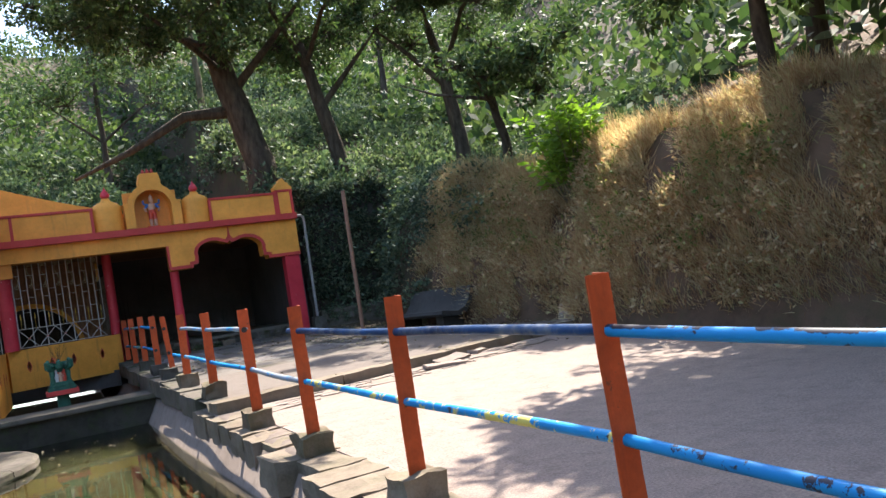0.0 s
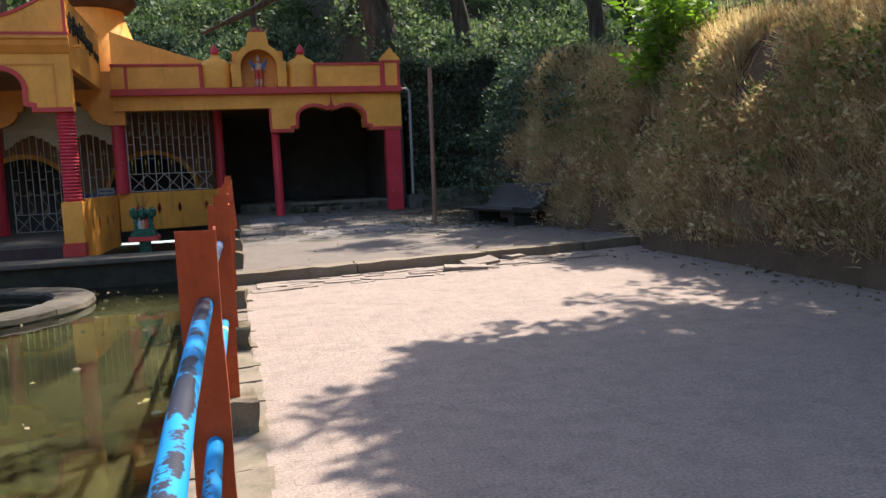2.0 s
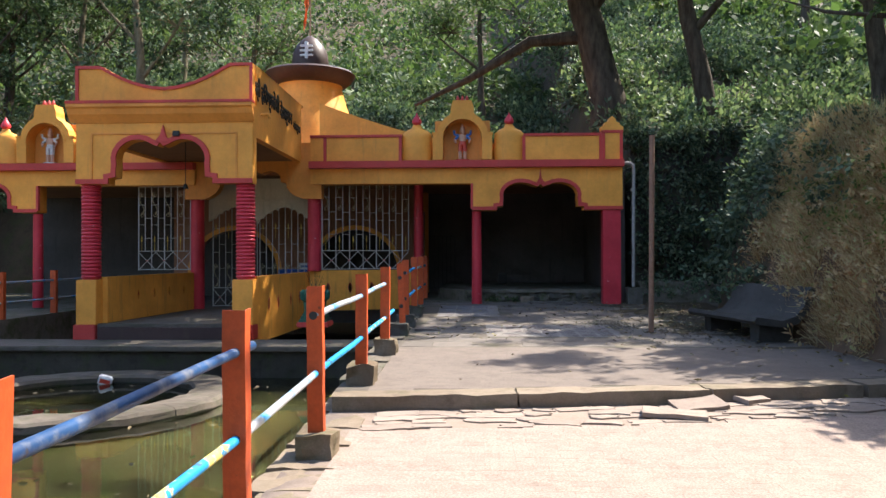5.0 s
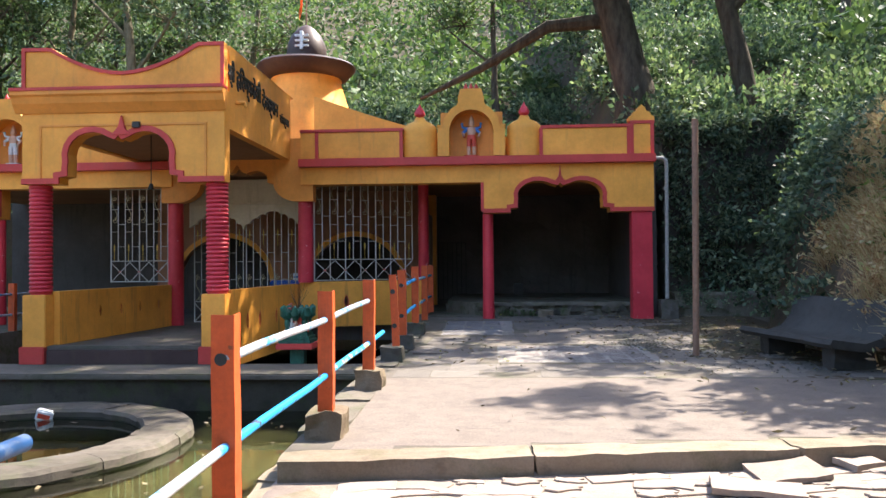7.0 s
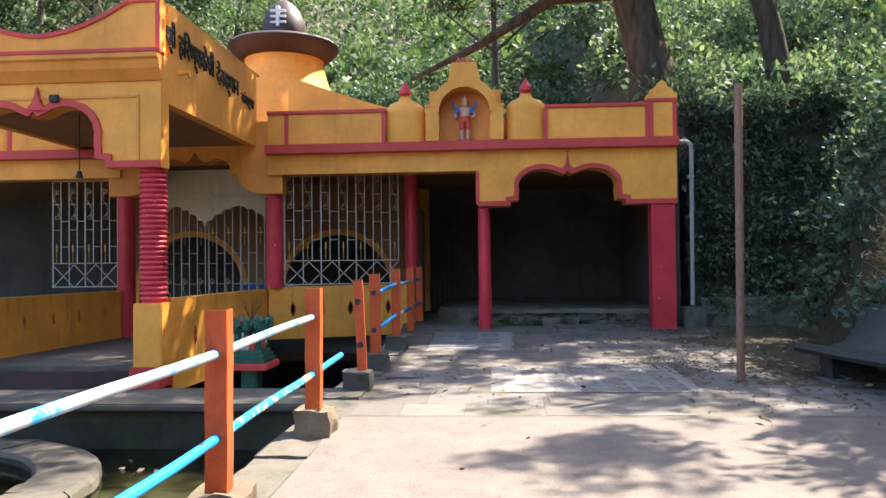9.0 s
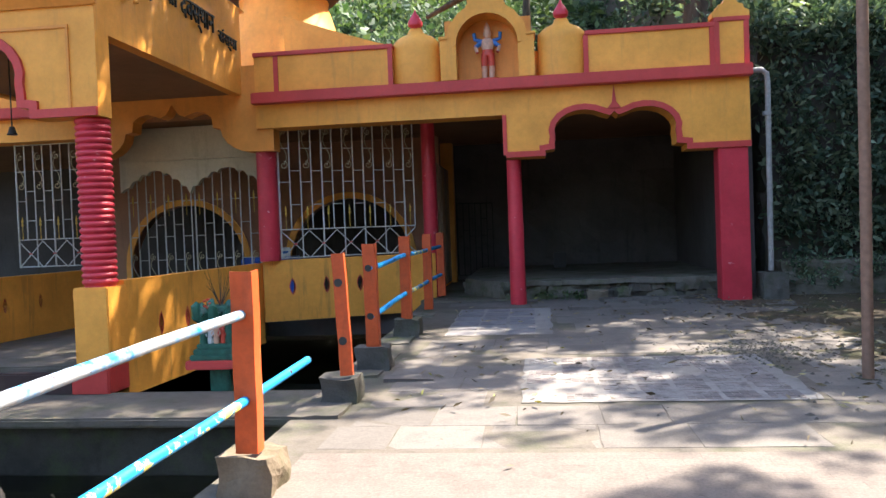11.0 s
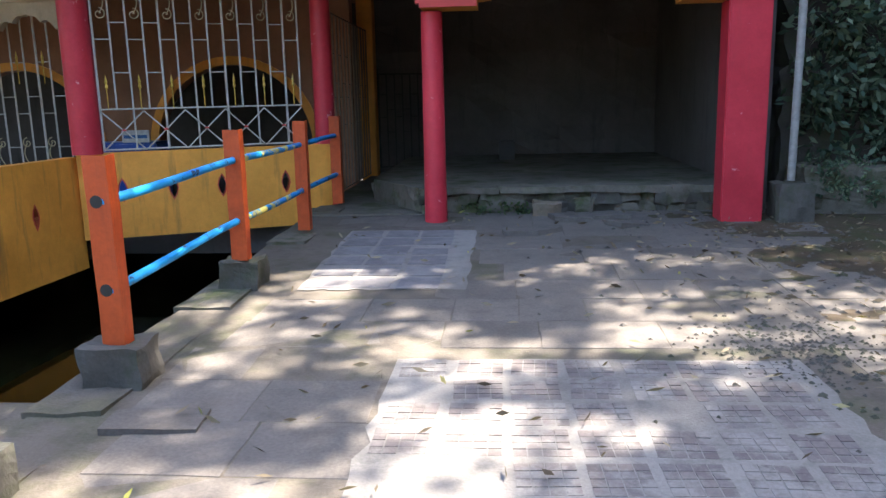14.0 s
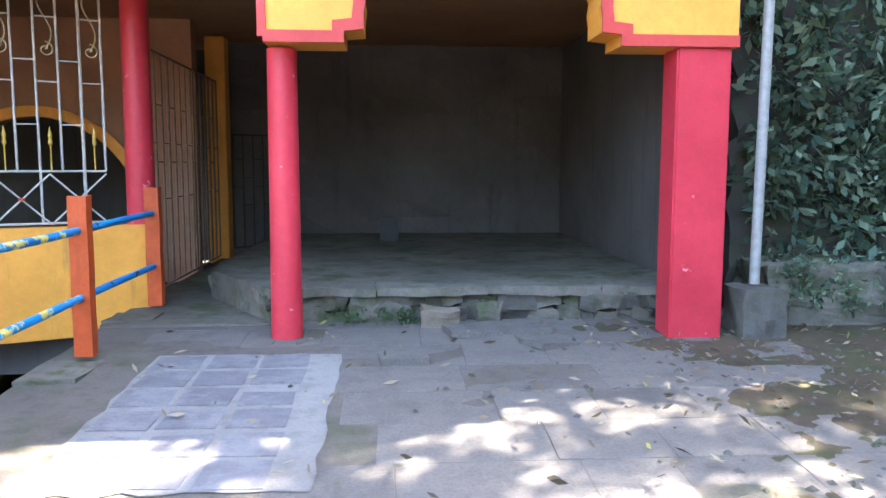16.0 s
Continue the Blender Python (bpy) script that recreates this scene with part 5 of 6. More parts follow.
# trees
def tree(name, foot, trunk, limbs, crown, leaf, label, mat=BARK, per=520, size=0.17, leafmat=None):
    """trunk: points and radii; limbs: lists of points with a first radius; crown: (centre, radius) clumps."""
    ob = thing(name, label, "tree")
    bm = bmesh.new()
    pts = [Vector(foot) + Vector(q[:3]) for q in trunk]
    fine, rad = [], []
    for i in range(len(pts) - 1):
        for k in range(4):
            u = k / 4
            q = pts[i].lerp(pts[i + 1], u)
            fine.append(q + noise.noise_vector(q * 0.9) * 0.06)
            rad.append(trunk[i][3] + (trunk[i + 1][3] - trunk[i][3]) * u)
    fine.append(pts[-1]), rad.append(trunk[-1][3])
    tube(fine, rad, 14, bm)
    for v in bm.verts:
        v.co += noise.noise_vector(v.co * 3.0) * 0.04
    part("trunk", bm, mat, ob, smooth=True)
    for r, q in limbs:
        ps = [Vector(foot) + Vector(w) for w in q]
        part("limb", tube([w + noise.noise_vector(w * 1.3) * 0.1 for w in ps], [r * (1 - 0.8 * i / (len(ps) - 1)) for i in range(len(ps))], 8), mat, ob, smooth=True)
    rnd = random.Random(len(label))
    bm = bmesh.new()
    for (cx, cy, cz), r in crown:
        c0 = Vector(foot) + Vector((cx, cy, cz))
        for k in range(7):
            w = Vector((rnd.uniform(-1, 1), rnd.uniform(-1, 1), rnd.uniform(-0.7, 0.7))) * r
            tube([c0 - w * 0.2 + Vector((0, 0, -0.2 * r)), c0 + w * 0.45, c0 + w], [0.03, 0.018, 0.006], 5, bm)
    part("twig_mass", bm, mat, ob, smooth=True)["kind"] = "stuff"
    sub, sr = [], []
    for (cx, cy, cz), r in crown:
        for k in range(14):
            w = np.array([rnd.gauss(0, 0.5), rnd.gauss(0, 0.5), rnd.gauss(0, 0.38)]) * r
            sub.append(np.array(foot) + [cx, cy, cz] + w)
            sr.append(r * rnd.uniform(0.16, 0.36))
    c, u = cloud(sub, sr, max(8, per // 14), 0.7)
    lf = new("crown", leaves_mesh("crown", c, u, size, 0.38, leafmat or LEAF, 0.8, 0.35))
    lf["kind"] = "stuff"
    lf.parent = ob
    return ob


def crown_of(rnd, c, spread, n, r0, r1):
    return [((c[0] + rnd.gauss(0, spread[0]), c[1] + rnd.gauss(0, spread[1]), c[2] + rnd.gauss(0, spread[2])), rnd.uniform(r0, r1)) for _ in range(n)]


R = random.Random(21)
# tree on the bank whose crown shades the lower paving
zb = hill_z(10.9, 8.2)
tree("tree", (10.9, 8.2, zb - 0.2), [(0, 0, 0, 0.16), (-0.05, -0.1, 0.9, 0.13), (-0.35, -0.3, 1.9, 0.12), (-0.5, -0.8, 3.2, 0.09)],
     [(0.07, [(-0.35, -0.3, 1.9), (-1.6, -0.5, 2.7), (-3.0, -0.6, 3.2)]), (0.07, [(-0.4, -0.5, 2.6), (0.6, -1.2, 3.4), (0.9, -2.4, 3.7)]), (0.06, [(-0.5, -0.8, 3.2), (-1.2, -1.9, 3.7), (-1.4, -3.0, 4.0)])],
     crown_of(R, (-1.3, -1.6, 3.5), (1.6, 1.45, 0.45), 32, 0.7, 1.15), LEAF, "small tree leaning from the bank over the paving", per=980, size=0.20)
# Added further up the bank; its spreading crown widens the court's shade.
zc = hill_z(13.2, 6.6)
tree("tree", (13.2, 6.6, zc - 0.2), [(0, 0, 0, 0.18), (0.05, -0.1, 1.2, 0.15), (-0.2, 0.1, 2.4, 0.12), (-0.4, 0.2, 3.4, 0.08)],
     [(0.07, [(-0.1, 0, 2.0), (-1.2, 0.8, 2.9), (-2.0, 1.4, 3.3)]), (0.07, [(-0.2, 0, 2.4), (0.3, -1.4, 3.2), (0.2, -2.6, 3.4)])],
     crown_of(R, (-0.9, 0.2, 3.1), (1.5, 1.9, 0.5), 22, 0.8, 1.3), LEAF, "dense spreading tree further up the bank", per=760, size=0.20)
# The long limb with crown 82 is added out of view to shade the court.
ze = hill_z(14.6, 9.6)
tree("tree", (14.6, 9.6, ze - 0.3), [(0, 0, 0, 0.26), (-0.1, 0, 1.8, 0.2), (-0.7, -0.3, 3.8, 0.15), (-1.6, -0.8, 5.2, 0.1)],
     [(0.1, [(-0.6, -0.3, 3.4), (-2.0, -0.4, 4.6), (-3.4, -0.2, 5.3)]), (0.09, [(-0.9, -0.5, 4.2), (-1.2, -2.0, 5.0), (-1.8, -3.2, 5.4)]), (0.1, [(-1.6, -0.8, 5.2), (-4.0, -0.4, 7.0 - ze), (-7.2, -0.6, 7.2 - ze)])],
     crown_of(R, (-1.9, -1.8, 5.3), (1.7, 1.2, 0.55), 20, 0.8, 1.3) + crown_of(random.Random(82), (-6.55, -1.6, 7.2 - ze), (0.45, 0.85, 0.25), 10, 0.5, 0.8), LEAF, "tall tree leaning out over the court", per=600, size=0.20)
# Added tree: its dense high crown shades the bank and the right paving.
zs = hill_z(14.6, 5.2)
tree("tree", (14.6, 5.2, zs - 0.3), [(0, 0, 0, 0.3), (-0.1, 0, 1.5, 0.22), (-0.4, 0.1, 3.0, 0.16), (-0.8, 0.1, 8.4 - zs, 0.1)],
     [(0.1, [(-0.3, 0, 2.4), (-1.0, 1.4, 7.8 - zs), (-1.2, 2.6, 8.4 - zs)]), (0.1, [(-0.4, 0, 2.8), (-1.0, -1.4, 8.0 - zs), (-1.0, -2.8, 8.6 - zs)])],
     crown_of(random.Random(95), (-1.1, -0.2, 8.6 - zs), (1.0, 2.0, 0.6), 24, 0.8, 1.3), LEAF, "dense dark tree leaning over the bank", per=700, size=0.22)
# Unseen tall trees above the bank, added to keep skylight off the court.
for x, y in ((13.5, -2.5), (16.5, -5.0), (12.5, -8.5), (18.5, 2.0)):
    z = hill_z(x, y)
    tree("tree", (x, y, z - 0.3), [(0, 0, 0, 0.36), (0.1, 0.1, 4.0, 0.26), (-0.3, 0, 8.5, 0.14)],
         [(0.13, [(0.1, 0, 4.0), (1.4, 0.8, 6.0), (2.4, 1.2, 7.6)]), (0.12, [(0, 0, 4.8), (-1.4, -0.8, 6.6), (-2.2, -1.0, 8.0)])],
         crown_of(random.Random(96), (0, 0, 8.0), (1.7, 1.7, 1.8), 26, 1.1, 1.9), LEAF, "tall dense forest tree above the bank", per=420, size=0.34)
# More trees added out of view; they cut the light from the east.
for x, y, h in ((15.5, 1.5, 9), (14.2, -4.5, 9), (17.5, 6.0, 9), (18.5, -1, 11), (13.8, -9, 9)):
    z = hill_z(x, y)
    tree("tree", (x, y, z - 0.3), [(0, 0, 0, 0.28), (0.2, 0, h * 0.4, 0.17), (-0.2, 0, h * 0.8, 0.08)],
         [(0.09, [(0.2, 0, h * 0.3), (1.3, -0.2, h * 0.45), (2.4, -0.3, h * 0.6)]), (0.08, [(0.1, 0, h * 0.4), (-1.2, 0, h * 0.5), (-2.2, 0.2, h * 0.6)])],
         crown_of(R, (0, 0, h * 0.55), (1.8, 1.8, 1.5), 16, 1.0, 1.8), LEAF, "tall tree standing above the bank", per=520, size=0.24)
# Added on the bank above the bench so its crown shades the terrace.
zd = hill_z(11.8, 17.2)
tree("tree", (11.8, 17.2, zd - 0.3), [(0, 0, 0, 0.16), (0.05, 0, 1.0, 0.13), (-0.3, -0.2, 2.2, 0.10), (-0.9, -0.8, 7.0 - zd, 0.06)],
     [(0.06, [(-0.3, -0.2, 2.0), (-1.3, -1.2, 6.4 - zd), (-2.2, -1.9, 6.8 - zd)]), (0.06, [(-0.4, -0.3, 2.3), (-1.6, 0.6, 6.6 - zd), (-2.4, 1.0, 7.0 - zd)])],
     crown_of(R, (-0.9, -1.6, 6.7 - zd), (0.55, 1.0, 0.3), 6, 0.45, 0.7) + crown_of(random.Random(90), (-0.9, -1.6, 6.7 - zd), (0.55, 1.0, 0.3), 7, 0.45, 0.7), LEAF, "spreading tree on the bank above the bench", per=420, size=0.18)
# Added tree: its crown hangs out of view and shades the near paving.
zf = hill_z(13.0, 3.0)
tree("tree", (13.0, 3.0, zf - 0.2), [(0, 0, 0, 0.2), (-0.2, 0.2, 1.4, 0.16), (-0.9, 0.6, 2.8, 0.13), (-2.0, 1.2, 6.0 - zf, 0.09)],
     [(0.08, [(-0.9, 0.6, 2.8), (-2.6, 1.6, 6.1 - zf), (-4.6, 2.2, 6.4 - zf)]), (0.07, [(-1.2, 0.8, 3.0), (-2.4, 2.6, 6.2 - zf), (-2.8, 3.6, 6.6 - zf)])],
     crown_of(random.Random(80), (-4.2, 2.0, 6.7 - zf), (1.7, 0.9, 0.3), 22, 0.6, 1.0) + crown_of(random.Random(81), (-1.4, 2.4, 6.6 - zf), (1.0, 1.0, 0.4), 9, 0.7, 1.1), LEAF, "dark tree reaching from the bank over the court", per=760, size=0.20)
# large trees on the slope behind
# Crowns 91 and 92 are added out of view to shade the porch wall.
z1 = hill_z(7.4, 24.6)
tree("tree", (7.3, 24.6, z1 - 0.4), [(0, 0, 0, 0.62), (-0.1, 0, 1.2, 0.48), (-0.6, 0.1, 3.2, 0.42), (-1.2, 0.2, 6.0, 0.33), (-1.9, 0.2, 9.0, 0.2)],
     [(0.22, [(-0.6, 0.1, 3.0), (-2.2, 0.2, 2.9), (-4.0, 0.4, 1.9), (-5.6, 0.6, 1.2)]), (0.16, [(-1.0, 0.2, 5.0), (-2.8, 0.0, 5.6), (-5, -0.5, 5.4)]), (0.12, [(-0.8, 0.1, 4.2), (-2.2, -1.4, 10.0 - z1), (-4.2, -3.2, 10.7 - z1)]), (0.16, [(-0.6, 0, 3.6), (0.6, -1, 5.0), (1.4, -2.5, 6.0)])],
     crown_of(R, (-2.0, -0.5, 7.2), (2.5, 1.5, 0.8), 27, 0.8, 1.4) + crown_of(random.Random(91), (-4.3, -3.3, 10.8 - z1), (1.0, 1.6, 0.3), 26, 0.7, 1.1) + crown_of(random.Random(92), (-2.0, -1.7, 10.7 - z1), (1.0, 1.6, 0.3), 18, 0.7, 1.1), LEAF, "large dark-barked tree on the slope behind the shrine", per=620)
# The second crown is added to dapple the terrace with shade.
z2 = hill_z(9.9, 24.0)
tree("tree", (9.9, 24.0, z2 - 0.4), [(0, 0, 0, 0.34), (-0.15, 0, 1.4, 0.26), (-0.6, 0, 3.6, 0.22), (-1.2, 0.2, 6.5, 0.15)],
     [(0.12, [(-0.5, 0, 3.2), (0.6, -0.6, 4.6), (1.4, -1.4, 5.6)]), (0.1, [(-0.9, 0.1, 5.0), (-2.0, -0.8, 6.2), (-2.4, -2.2, 6.6)]), (0.1, [(-0.8, 0, 4.6), (-0.7, -1.8, 5.8), (-0.6, -3.6, 6.2)])],
     crown_of(R, (0.4, 0.3, 6.6), (1.9, 1.4, 0.7), 17, 0.8, 1.4) + crown_of(R, (-0.6, -3.6, 6.3), (1.3, 0.9, 0.3), 7, 0.5, 0.9), LEAF, "slanting reddish-brown tree on the slope", per=600)
# Crowns 77 and 79 are added to shade the right of the terrace.
z3 = hill_z(13.6, 22.6) + 0.6
tree("tree", (13.6, 22.6, z3 - 0.4), [(0, 0, -0.7, 0.34), (0.1, 0, 1.4, 0.24), (-0.2, 0, 3.6, 0.2), (-0.4, 0.2, 5.5, 0.13)],
     [(0.12, [(-0.1, 0, 3.2), (-1.6, 0.2, 4.6), (-2.4, 0.4, 5.4)]), (0.11, [(-0.2, 0, 3.6), (-0.3, -2.0, 5.2), (-0.3, -4.6, 6.0)]), (0.09, [(-0.3, 0.1, 4.2), (-1.4, -1.4, 5.4), (-3.2, -2.8, 5.9)])],
     crown_of(R, (-0.6, -0.4, 5.8), (1.9, 1.9, 0.7), 17, 0.8, 1.4) + crown_of(random.Random(77), (-0.2, -4.6, 6.0), (1.3, 1.3, 0.4), 13, 0.5, 0.95) + crown_of(random.Random(79), (-2.4, -2.4, 5.8), (1.8, 1.2, 0.4), 13, 0.35, 0.65), LEAF, "spreading forest tree on the slope above the bank", per=600)
for k in range(11):
    x, y = R.uniform(-16, 17), R.uniform(30.5, 42)
    z = hill_z(x, y)
    h = R.uniform(6, 10)
    lean = R.uniform(-0.9, 0.9)
    tree("tree", (x, y, z - 0.3), [(0, 0, 0, R.uniform(0.12, 0.24)), (lean * 0.4, 0, h * 0.35, 0.13), (lean, 0, h * 0.8, 0.08)],
         [(0.07, [(lean * 0.4, 0, h * 0.4), (lean + s * 1.2, -0.3, h * 0.55), (lean + s * 2.4, -0.5, h * 0.7)]) for s in (-1, 1)],
         crown_of(R, (lean, -0.3, h * 0.8), (1.6, 1.2, 1.2), 9, 0.9, 1.7), LEAF, "slender forest tree on the slope", per=560, size=0.2, mat=BARK if k % 3 else BARKPALE)
# trees to the left of the shrine, with shade put into their leaf colour
for k, (x, y, h) in enumerate(((-9.3, 31.5, 9.5), (-13.5, 27.5, 9), (-17.5, 24, 10), (-16, 33, 11), (-21, 29, 12), (-18, 16, 10), (-19, 8, 10), (-17, 0, 9))):
    z = max(0.0, hill_z(x, y))
    tree("tree", (x, y, z - 0.3), [(0, 0, 0, 0.26), (0.2, 0, h * 0.4, 0.17), (-0.2, 0, h * 0.85, 0.08)],
         [(0.09, [(0.2, 0, h * 0.35), (1.3, -0.2, h * 0.5), (2.8, -0.3, h * 0.75)]), (0.08, [(0.1, 0, h * 0.5), (-1.2, 0, h * 0.65), (-2.2, 0.2, h * 0.8)])],
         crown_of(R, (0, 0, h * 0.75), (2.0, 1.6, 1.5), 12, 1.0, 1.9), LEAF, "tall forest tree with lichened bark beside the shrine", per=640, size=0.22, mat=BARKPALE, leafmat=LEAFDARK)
# Unseen trees added behind the start; they close off the low sky.
for k in range(9):
    x, y, h = R.uniform(-12, 22), R.uniform(-24, -15), R.uniform(7, 11)
    z = max(0.0, hill_z(x, y))
    tree("tree", (x, y, z - 0.3), [(0, 0, 0, 0.25), (0.2, 0, h * 0.4, 0.17), (-0.2, 0, h * 0.85, 0.08)], [(0.08, [(0.1, 0, h * 0.5), (-1.2, 0, h * 0.65), (-2.2, 0.2, h * 0.8)])],
         crown_of(R, (0, 0, h * 0.7), (2.0, 1.6, 1.6), 12, 1.1, 2.0), LEAF, "forest tree at the entrance of the glen", per=300, size=0.34)

# ---- paving pieces ----
def piece_mesh(name, w, d, h, mat, seed, amp=0.008, bevel=0.006):
    """A thin stone with worn, uneven edges, its top at z = 0."""
    bm = bmesh.new()
    rnd = random.Random(seed)
    n = 3
    def outline(s, z):
        pts = []
        for (ax, ay), (bx, by) in zip(((-1, -1), (1, -1), (1, 1), (-1, 1)), ((1, -1), (1, 1), (-1, 1), (-1, -1))):
            for k in range(n):
                u = k / n
                pts.append(((ax + (bx - ax) * u) * w / 2, (ay + (by - ay) * u) * d / 2))
        return pts
    base = [(x + rnd.uniform(-amp, amp), y + rnd.uniform(-amp, amp)) for x, y in outline(1, 0)]
    top = [bm.verts.new((x * (1 - 2 * bevel / w), y * (1 - 2 * bevel / d), rnd.uniform(-0.002, 0.002))) for x, y in base]
    mid = [bm.verts.new((x, y, -bevel)) for x, y in base]
    low = [bm.verts.new((x, y, -h)) for x, y in base]
    bm.faces.new(top)
    for a, b in ((top, mid), (mid, low)):
        for k in range(len(a)):
            bm.faces.new((a[k], b[k], b[(k + 1) % len(a)], a[(k + 1) % len(a)]))
    return mesh_of(name, bm, mat)


def lay(name, me, parent, x, y, z, rz=0.0, rx=0.0, ry=0.0):
    ob = new(name, me)
    ob.parent = parent
    ob.matrix_world = pose(x, y, z, rx, ry, rz)
    return ob


PATCH = ((3.64, 5.85, 15.32, 17.12), (2.66, 3.96, 18.60, 20.75))


def in_patch(x, y, m=0.12):
    return any(a - m < x < b + m and c - m < y < d + m for a, b, c, d in PATCH)


rnd = random.Random(31)
slab_meshes = {}
for w in (0.45, 0.6, 0.75, 0.9):
    slab_meshes[w] = [piece_mesh("slab", w - 0.006, 0.52 - 0.005, 0.06, SLAB, int(w * 100) + k, 0.004, 0.003) for k in range(4)]
y = 14.2
count = 0
while y < 21.7:
    x = 2.45 + rnd.uniform(-0.1, 0.1)
    while x < 8.3:
        w = rnd.choice((0.45, 0.6, 0.6, 0.75, 0.9, 0.9))
        cx, cy = x + w / 2, y + 0.26
        if cy > kerb_y(cx) + 0.50 and not in_patch(cx, cy, 0.05) and cx < bank_x(cy) - 0.3 and rnd.random() > 0.035:
            slope = math.degrees(math.atan2(terrace_z(cy + 0.26) - terrace_z(cy - 0.26), 0.52))
            turn = rnd.choice((0, 180))
            lay("slab", rnd.choice(slab_meshes[w]), terrace, cx, cy, terrace_z(cy) - 0.018 + rnd.uniform(-0.003, 0.002), turn + rnd.uniform(-0.4, 0.4), slope if turn == 0 else -slope, rnd.uniform(-0.1, 0.1))
            count += 1
        x += w
    y += 0.52

# mortar patches with grooved tiles
for k, (a, b, c, d) in enumerate(PATCH):
    bm = bmesh.new()
    nx, ny = 14, 12
    grid = [[bm.verts.new((a + (b - a) * i / nx + (0.05 * noise.noise(Vector((i * 1.3, j * 1.1, k))) if i in (0, nx) else 0), c + (d - c) * j / ny + (0.05 * noise.noise(Vector((i * 1.3, j * 1.1, k + 5))) if j in (0, ny) else 0), terrace_z(c + (d - c) * j / ny) - 0.014 + 0.003 * noise.noise(Vector((i, j, 3))))) for i in range(nx + 1)] for j in range(ny + 1)]
    for j in range(ny):
        for i in range(nx):
            bm.faces.new((grid[j][i], grid[j][i + 1], grid[j + 1][i + 1], grid[j + 1][i]))
    bed = part("mortar_bed", bm, MORTAR, terrace, "pale mortar bed")
    s = 0.30 if k == 0 else 0.36
    tile_meshes = []
    for v in range(4):
        bm = bmesh.new()
        q, r2 = s * (0.84 if k == 0 else 0.90), random.Random(v + 50)
        box(bm, -q / 2, q / 2, -q / 2, q / 2, -0.02, 0.004)
        m = 4 if k == 0 else 1
        for i in range(m):
            for j in range(m):
                g0 = q / m
                box(bm, -q / 2 + i * g0 + 0.003, -q / 2 + (i + 1) * g0 - 0.003, -q / 2 + j * g0 + 0.003, -q / 2 + (j + 1) * g0 - 0.003, 0.003, 0.0085 - 0.003 * r2.random())
        tile_meshes.append(mesh_of("tile", bm, TILE if k == 0 else TILEBLUE))
    ty = c + s * 0.55
    while ty < d - s * 0.4:
        tx = a + s * 0.55
        while tx < b - s * 0.4:
            if not (k == 0 and tx < 3.95 and ty < 15.95) and rnd.random() > 0.06:
                lay("tile", rnd.choice(tile_meshes), terrace, tx + rnd.uniform(-0.012, 0.012), ty + rnd.uniform(-0.012, 0.012), terrace_z(ty) - 0.0185, rnd.uniform(-3, 3), 1.4)
            tx += s
        ty += s

# loose broken slabs at the plinth and the kerb
for k, (x, y, w, d, rz, ry) in enumerate(((4.95, 21.30, 0.42, 0.30, 12, 4), (5.35, 21.35, 0.5, 0.22, -6, -3), (5.5, 20.95, 0.36, 0.28, 30, 6), (4.4, 20.6, 0.34, 0.26, 3, 0), (2.62, 16.25, 0.45, 0.25, 5, 1))):
    ob = part("broken_slab", rough_box(-w / 2, w / 2, -d / 2, d / 2, -0.02, 0.016 if x < 3 else 0.03, cuts=2, amp=0.012, seed=k), SLAB)
    ob.matrix_world = pose(x, y, terrace_z(y) - 0.012, 0, ry, rz)
    tagged(ob, "loose broken stone slab on the terrace", "slab", "loose slabs")

# cracked paving at the foot of the kerb, in flat shards
shards = [piece_mesh("paving_shard", w, d, 0.05, SHARD, 200 + k, 0.035, 0.004) for k, (w, d) in enumerate(((0.42, 0.20), (0.30, 0.17), (0.50, 0.22), (0.24, 0.13), (0.36, 0.15), (0.18, 0.10), (0.46, 0.16)))]
for row in range(4):
    x = 2.45
    while x < 7.2:
        w = rnd.uniform(0.24, 0.46)
        if rnd.random() > (0.12 if row < 2 else 0.3):
            yy = kerb_y(x) - 0.15 - row * 0.185 + rnd.uniform(-0.03, 0.03)
            lay("paving_shard", rnd.choice(shards), ground, x + w / 2, yy, lower_ground(x, yy) + 0.010 + rnd.uniform(0.0, 0.007), rnd.uniform(-16, 16) + rnd.choice((0, 180)), rnd.uniform(-1, 1), rnd.uniform(-1, 1))
        x += w
for k, (x, y, w, d, rz, rx, ry) in enumerate(((5.68, 10.72, 0.50, 0.36, 8, 6, -5), (5.35, 10.35, 0.60, 0.30, -12, 1, 2), (6.3, 10.95, 0.34, 0.2, 30, 3, 2))):
    ob = part("broken_plate", rough_box(-w / 2, w / 2, -d / 2, d / 2, -0.02, 0.022, cuts=3, amp=0.014, seed=k + 40), SHARD)
    ob.matrix_world = pose(x, y, lower_ground(x, y) + 0.035, rx, ry, rz)
    tagged(ob, "loose cracked paving plate lying by the kerb", "slab", "loose slabs")

